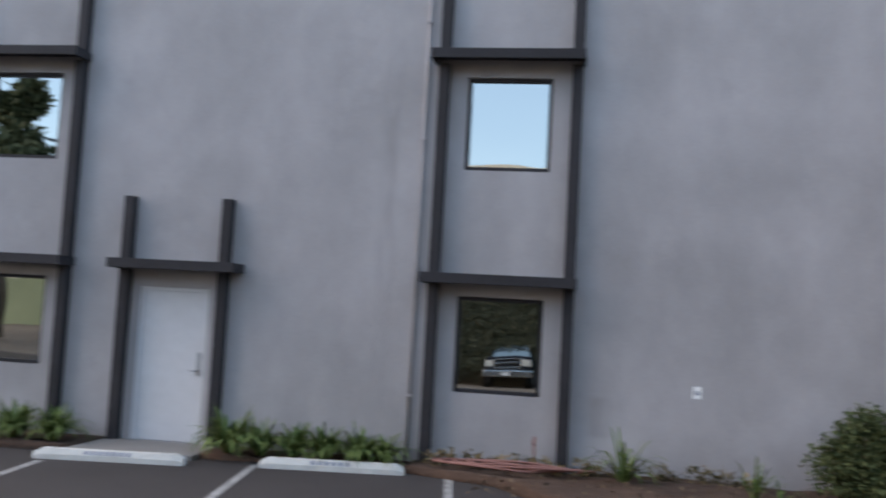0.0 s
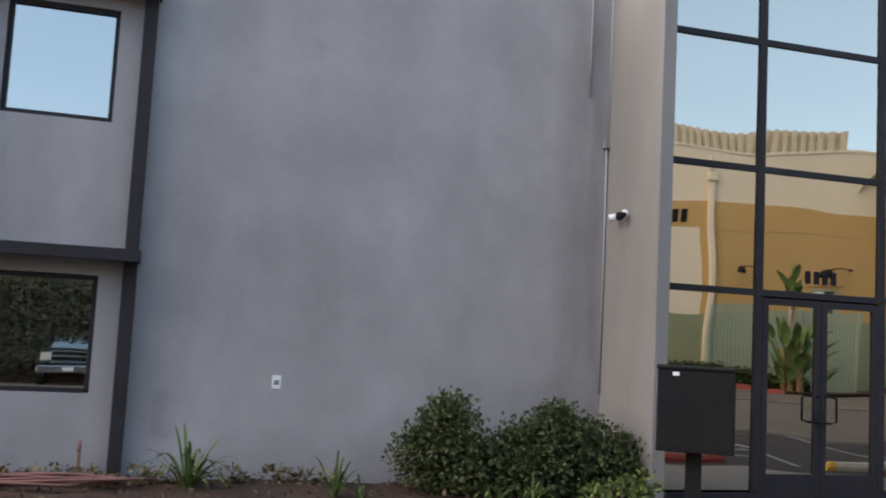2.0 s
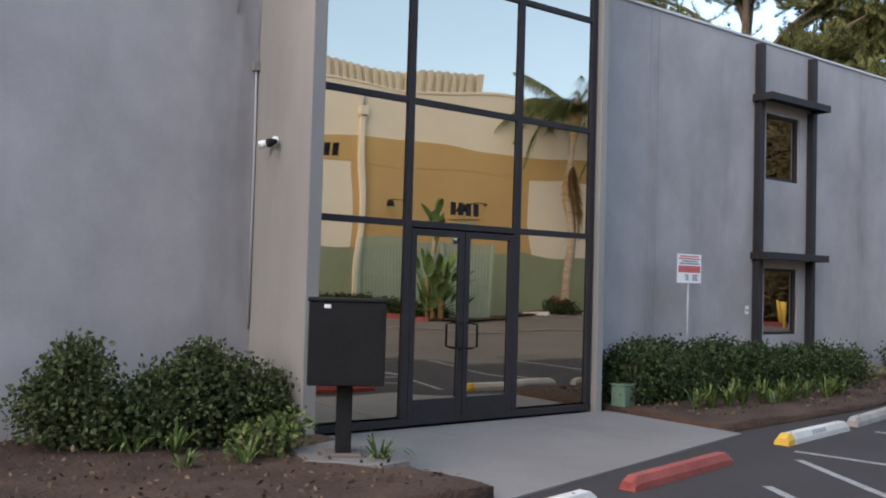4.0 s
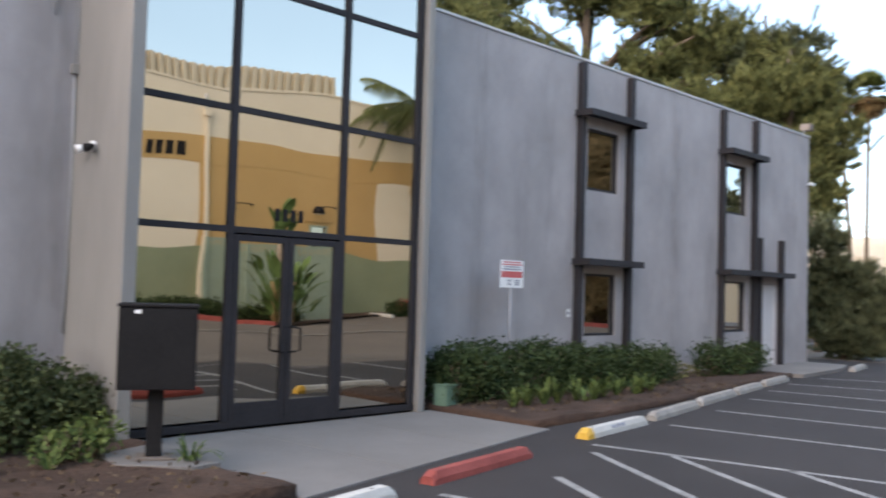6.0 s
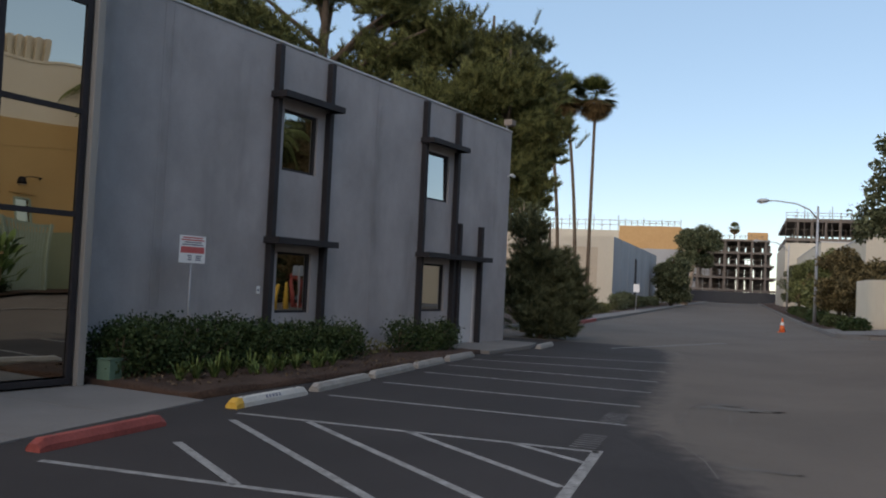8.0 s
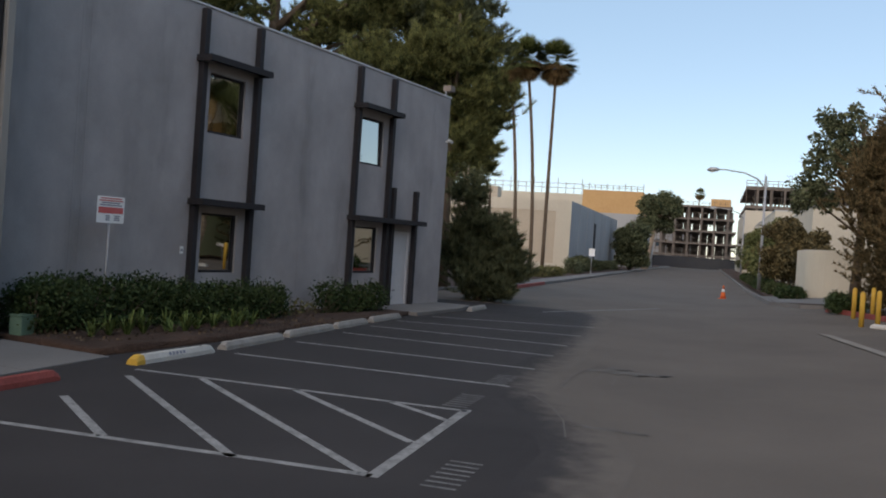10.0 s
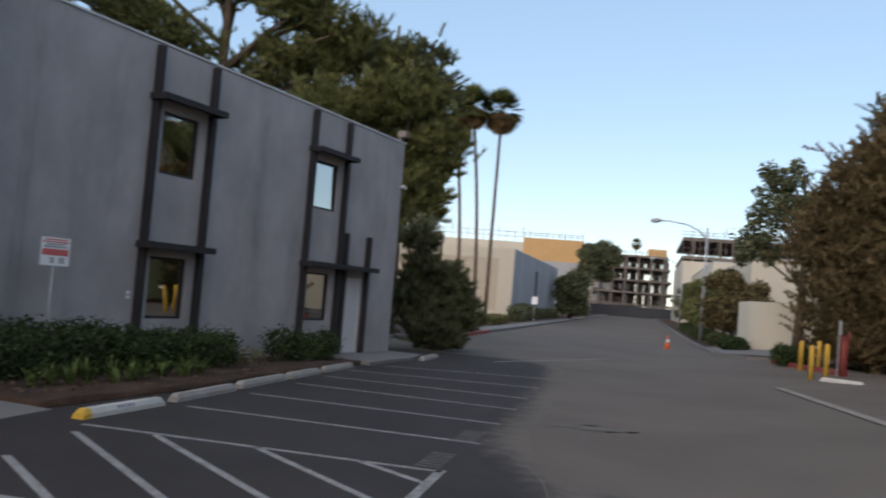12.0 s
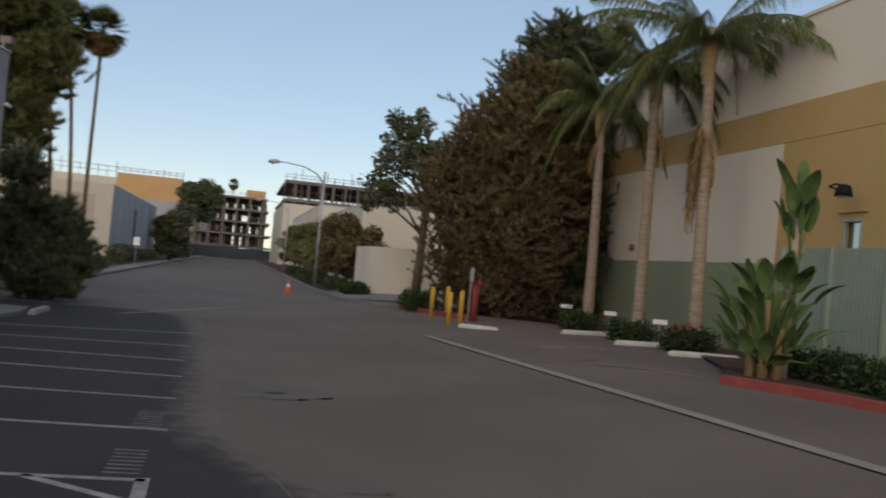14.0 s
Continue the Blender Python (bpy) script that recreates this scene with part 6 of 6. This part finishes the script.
for s in (-1, 1):
    part("headlight", boxed(s * 0.72 - 0.18, s * 0.72 + 0.18, 0.0, 0.04, 0.82, 1.08, 0.015), "lamp_glass", truck)
    for y in (-0.6, -2.3):
        wheel = part("wheel", tube([(s * 0.98, y, 0.36), (s * 0.72, y, 0.36)], 0.36, 24), "rubber", truck)
        part("rim", tube([(s * 0.985, y, 0.36), (s * 0.97, y, 0.36)], 0.2, 16), "grey", wheel)

# ---- buildings down the road ----
far = thing("far_warehouse", site(84.2, -1.0, 0), 11, "low grey and tan concrete panel building", "building")
part("end_wall", boxed(0, 0.3, 0.3, 40, -0.1, 6.6), "far_tan", far, "tan aggregate end wall")
part("side_wall", boxed(0, 42, 0, 0.298, -0.1, 6.6), "far_grey", far, "grey panel side wall")
part("back_wall", boxed(41.7, 42, 0.3, 40, -0.1, 6.6), "far_grey", far)
part("rear_wall", boxed(0, 42, 40.002, 40.3, -0.1, 6.6), "far_grey", far)
part("roof", boxed(0.31, 41.69, 0.3, 40, 6.2, 6.3), "cap", far)
part("corner_panel", boxed(-0.06, -0.002, 0.0, 1.4, -0.1, 6.6), "far_white", far)
part("top_band", boxed(-0.05, -0.002, 1.41, 40, 5.6, 6.6), "far_white", far)
part("plinth", boxed(-0.05, -0.002, 1.41, 40, -0.1, 0.8), "far_white", far)
for k in range(7):
    x = 5.6 * (k + 1)
    part("panel_joint", boxed(x - 0.12, x + 0.12, -0.04, -0.002, 0.0, 6.6), "far_grey", far)
part("doorway", boxed(17.2, 18.8, -0.05, -0.002, 0, 5.2), "steel", far)
for x, y in ((6, 9), (7, 14)):
    unit_ = thing("rooftop_unit", site(84.2 + x, -1.0 + y, 6.3), 11, "weathered rooftop air handling unit", "roof unit")
    part("casing", boxed(-0.9, 0.9, -0.8, 0.8, 0.3, 1.7, 0.05), "far_tan", unit_)
    part("curb", boxed(-0.8, 0.8, -0.7, 0.7, 0, 0.298), "frame_steel", unit_)


def scaffold_rail(parent, x0, x1, y0, y1, z, height, step):
    """A line of thin guard-rail posts with two rails."""
    bm = bmesh.new()
    length = math.hypot(x1 - x0, y1 - y0)
    n = int(length / step)
    for k in range(n + 1):
        f = k / n
        x, y = x0 + (x1 - x0) * f, y0 + (y1 - y0) * f
        add_tube(bm, [(x, y, z), (x, y, z + height * (1.0 if k % 3 else 1.35))], 0.045, 4)
    for h in (0.5, 0.9):
        add_tube(bm, [(x0, y0, z + height * h), (x1, y1, z + height * h)], 0.035, 4)
    part("guard_rail", bm, "frame_steel", parent)


board = thing("sheathed_building", site(150, -2.4, 0), 11, "grey building shell with orange sheathing board above", "building")
part("wall", boxed(0, 34, 0, 9.6, 8.602, 12.2), "orange", board)
part("lower_wall", boxed(0, 34, 0, 9.6, -0.1, 8.6), "far_grey", board)
part("wing_wall", boxed(0, 34, 9.62, 48, -0.1, 11.4), "far_white", board)
part("band", boxed(-0.2, -0.02, 0, 48, 6.0, 8.6), "far_grey", board)
scaffold_rail(board, 0.2, 0.2, 0, 9.6, 12.2, 0.9, 0.9)
scaffold_rail(board, 0.2, 0.2, 9.8, 48, 11.4, 1.8, 1.3)

frame_b = thing("concrete_frame", site(225, -17, 0), 11, "unfinished multi-storey concrete frame building", "building")
STOREY = 2.9
for k in range(6):
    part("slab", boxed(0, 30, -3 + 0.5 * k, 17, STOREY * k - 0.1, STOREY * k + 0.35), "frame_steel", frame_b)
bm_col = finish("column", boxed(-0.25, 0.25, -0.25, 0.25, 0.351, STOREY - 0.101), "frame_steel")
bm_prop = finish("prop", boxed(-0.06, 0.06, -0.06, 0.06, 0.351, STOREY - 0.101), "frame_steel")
rng = np.random.default_rng(90)
for k in range(5):
    for y in range(0, 17, 3):
        for x in (0.4, 8.0, 16.0):
            ob = new("column", bm_col)
            ob.parent = frame_b
            ob.location = (x, y + 0.4, STOREY * k)
    for y in np.arange(-0.4, 16.9, 0.95):
        ob = new("prop", bm_prop)
        ob.parent = frame_b
        ob.location = (rng.uniform(1.5, 5.0), y, STOREY * k)
    part("edge_rail", tube([(0.1, 0, STOREY * k + 1.4), (0.1, 17, STOREY * k + 1.4)], 0.05, 4), "frame_steel", frame_b)
    # panels added deep inside to block the sky and darken the open bays
    for y in range(-1, 17, 2):
        if rng.random() < 0.9:
            part("backing_wall", boxed(17.0, 17.2, y, y + rng.uniform(1.6, 1.99), STOREY * k + 0.351, STOREY * (k + 1) - 0.101), "frame_steel", frame_b)
part("hoarding", boxed(-3, -2.8, -9, 34, 0, 2.6), "car_paint", frame_b, "dark site hoarding")
part("stair_core", boxed(4, 9, 0, 4.5, STOREY * 5 + 0.352, STOREY * 5 + 2.3), "orange", frame_b)
scaffold_rail(frame_b, 0.2, 0.2, 0, 17, STOREY * 5 + 0.35, 1.0, 1.2)

distant = thing("distant_building", site(262, -8, 0), 11, "grey low building closing the end of the road", "building")
part("wall", boxed(0, 20, 0, 70, -0.1, 9.5), "far_grey", distant)
part("parapet_cap", boxed(-0.1, 20.1, -0.1, 70.1, 9.502, 9.8), "cap", distant)
for k in range(14):
    part("window", boxed(-0.06, -0.002, 2 + 4.8 * k, 5 + 4.8 * k, 5.2, 7.2), "pane", distant)

block_a = thing("stucco_building", site(68, -20.0, 0.3), 11, "low cream stucco building beside the road", "building")
part("wall", boxed(0, 26, -30, 0, -0.1, 5.9), "far_white", block_a)
part("parapet_cap", boxed(-0.05, 26.05, -30.05, 0.05, 5.902, 6.0), "cap", block_a)
block_c = thing("stucco_building", site(96, -19.2, 0.3), 11, "plain cream stucco building farther along the road", "building")
part("wall", boxed(0, 44, -30, 0, -0.1, 7.0), "far_white", block_c)
part("parapet_cap", boxed(-0.05, 44.05, -30.05, 0.05, 7.002, 7.1), "cap", block_c)
steel_b = thing("steel_frame_building", site(150, -36, 0), 11, "steel frame storeys going up above the low buildings", "building")
part("wall", boxed(0, 40, -16, 18, -0.1, 10.2), "far_white", steel_b)
for z in (10.6, 13.5):
    part("floor_edge", boxed(1, 36, -16, 18, z, z + 0.45), "frame_steel", steel_b)
bm_col = finish("steel_column", boxed(-0.15, 0.15, -0.15, 0.15, 10.2, 13.5), "frame_steel")
for y in range(-16, 18, 2):
    for x in (1.2, 14.0, 24.0):
        ob = new("steel_column", bm_col)
        ob.parent = steel_b
        ob.location = (x, y + 0.3, 0)
scaffold_rail(steel_b, 0.8, 0.8, -16, 18, 10.2, 4.2, 1.3)
scaffold_rail(steel_b, 1, 1, -16, 18, 13.9, 1.1, 1.5)

curve = thing("curved_wall", site(51.5, -22.2, 0.3), 11, "cream stucco garden wall with a rounded corner", "wall")
outer = [(-2.0 + 2.2 * math.cos(a), 2.0 + 2.2 * math.sin(a)) for a in (radians(90 + 10 * k) for k in range(10))]
pts = [(2.4, 4.2)] + outer + [(-4.2, -6)]
bm = bmesh.new()
low, high = [], []
for off in (0, 0.25):
    ring_l, ring_h = [], []
    for i, (x, y) in enumerate(pts):
        nx, ny = (0, -1) if i == 0 else ((1, 0) if i == len(pts) - 1 else ((-2.0 - x) / 2.2, (2.0 - y) / 2.2))
        ring_l.append(bm.verts.new((x + nx * off, y + ny * off, -0.3)))
        ring_h.append(bm.verts.new((x + nx * off, y + ny * off, 2.55)))
    low.append(ring_l)
    high.append(ring_h)
for i in range(len(pts) - 1):
    bm.faces.new((low[0][i], low[0][i + 1], high[0][i + 1], high[0][i]))
    bm.faces.new((low[1][i], high[1][i], high[1][i + 1], low[1][i + 1]))
    bm.faces.new((high[0][i], high[0][i + 1], high[1][i + 1], high[1][i]))
for i in (0, len(pts) - 1):
    bm.faces.new((low[0][i], high[0][i], high[1][i], low[1][i]))
bmesh.ops.recalc_face_normals(bm, faces=bm.faces[:])
part("wall_shell", bm, "cream", curve, smooth=False)
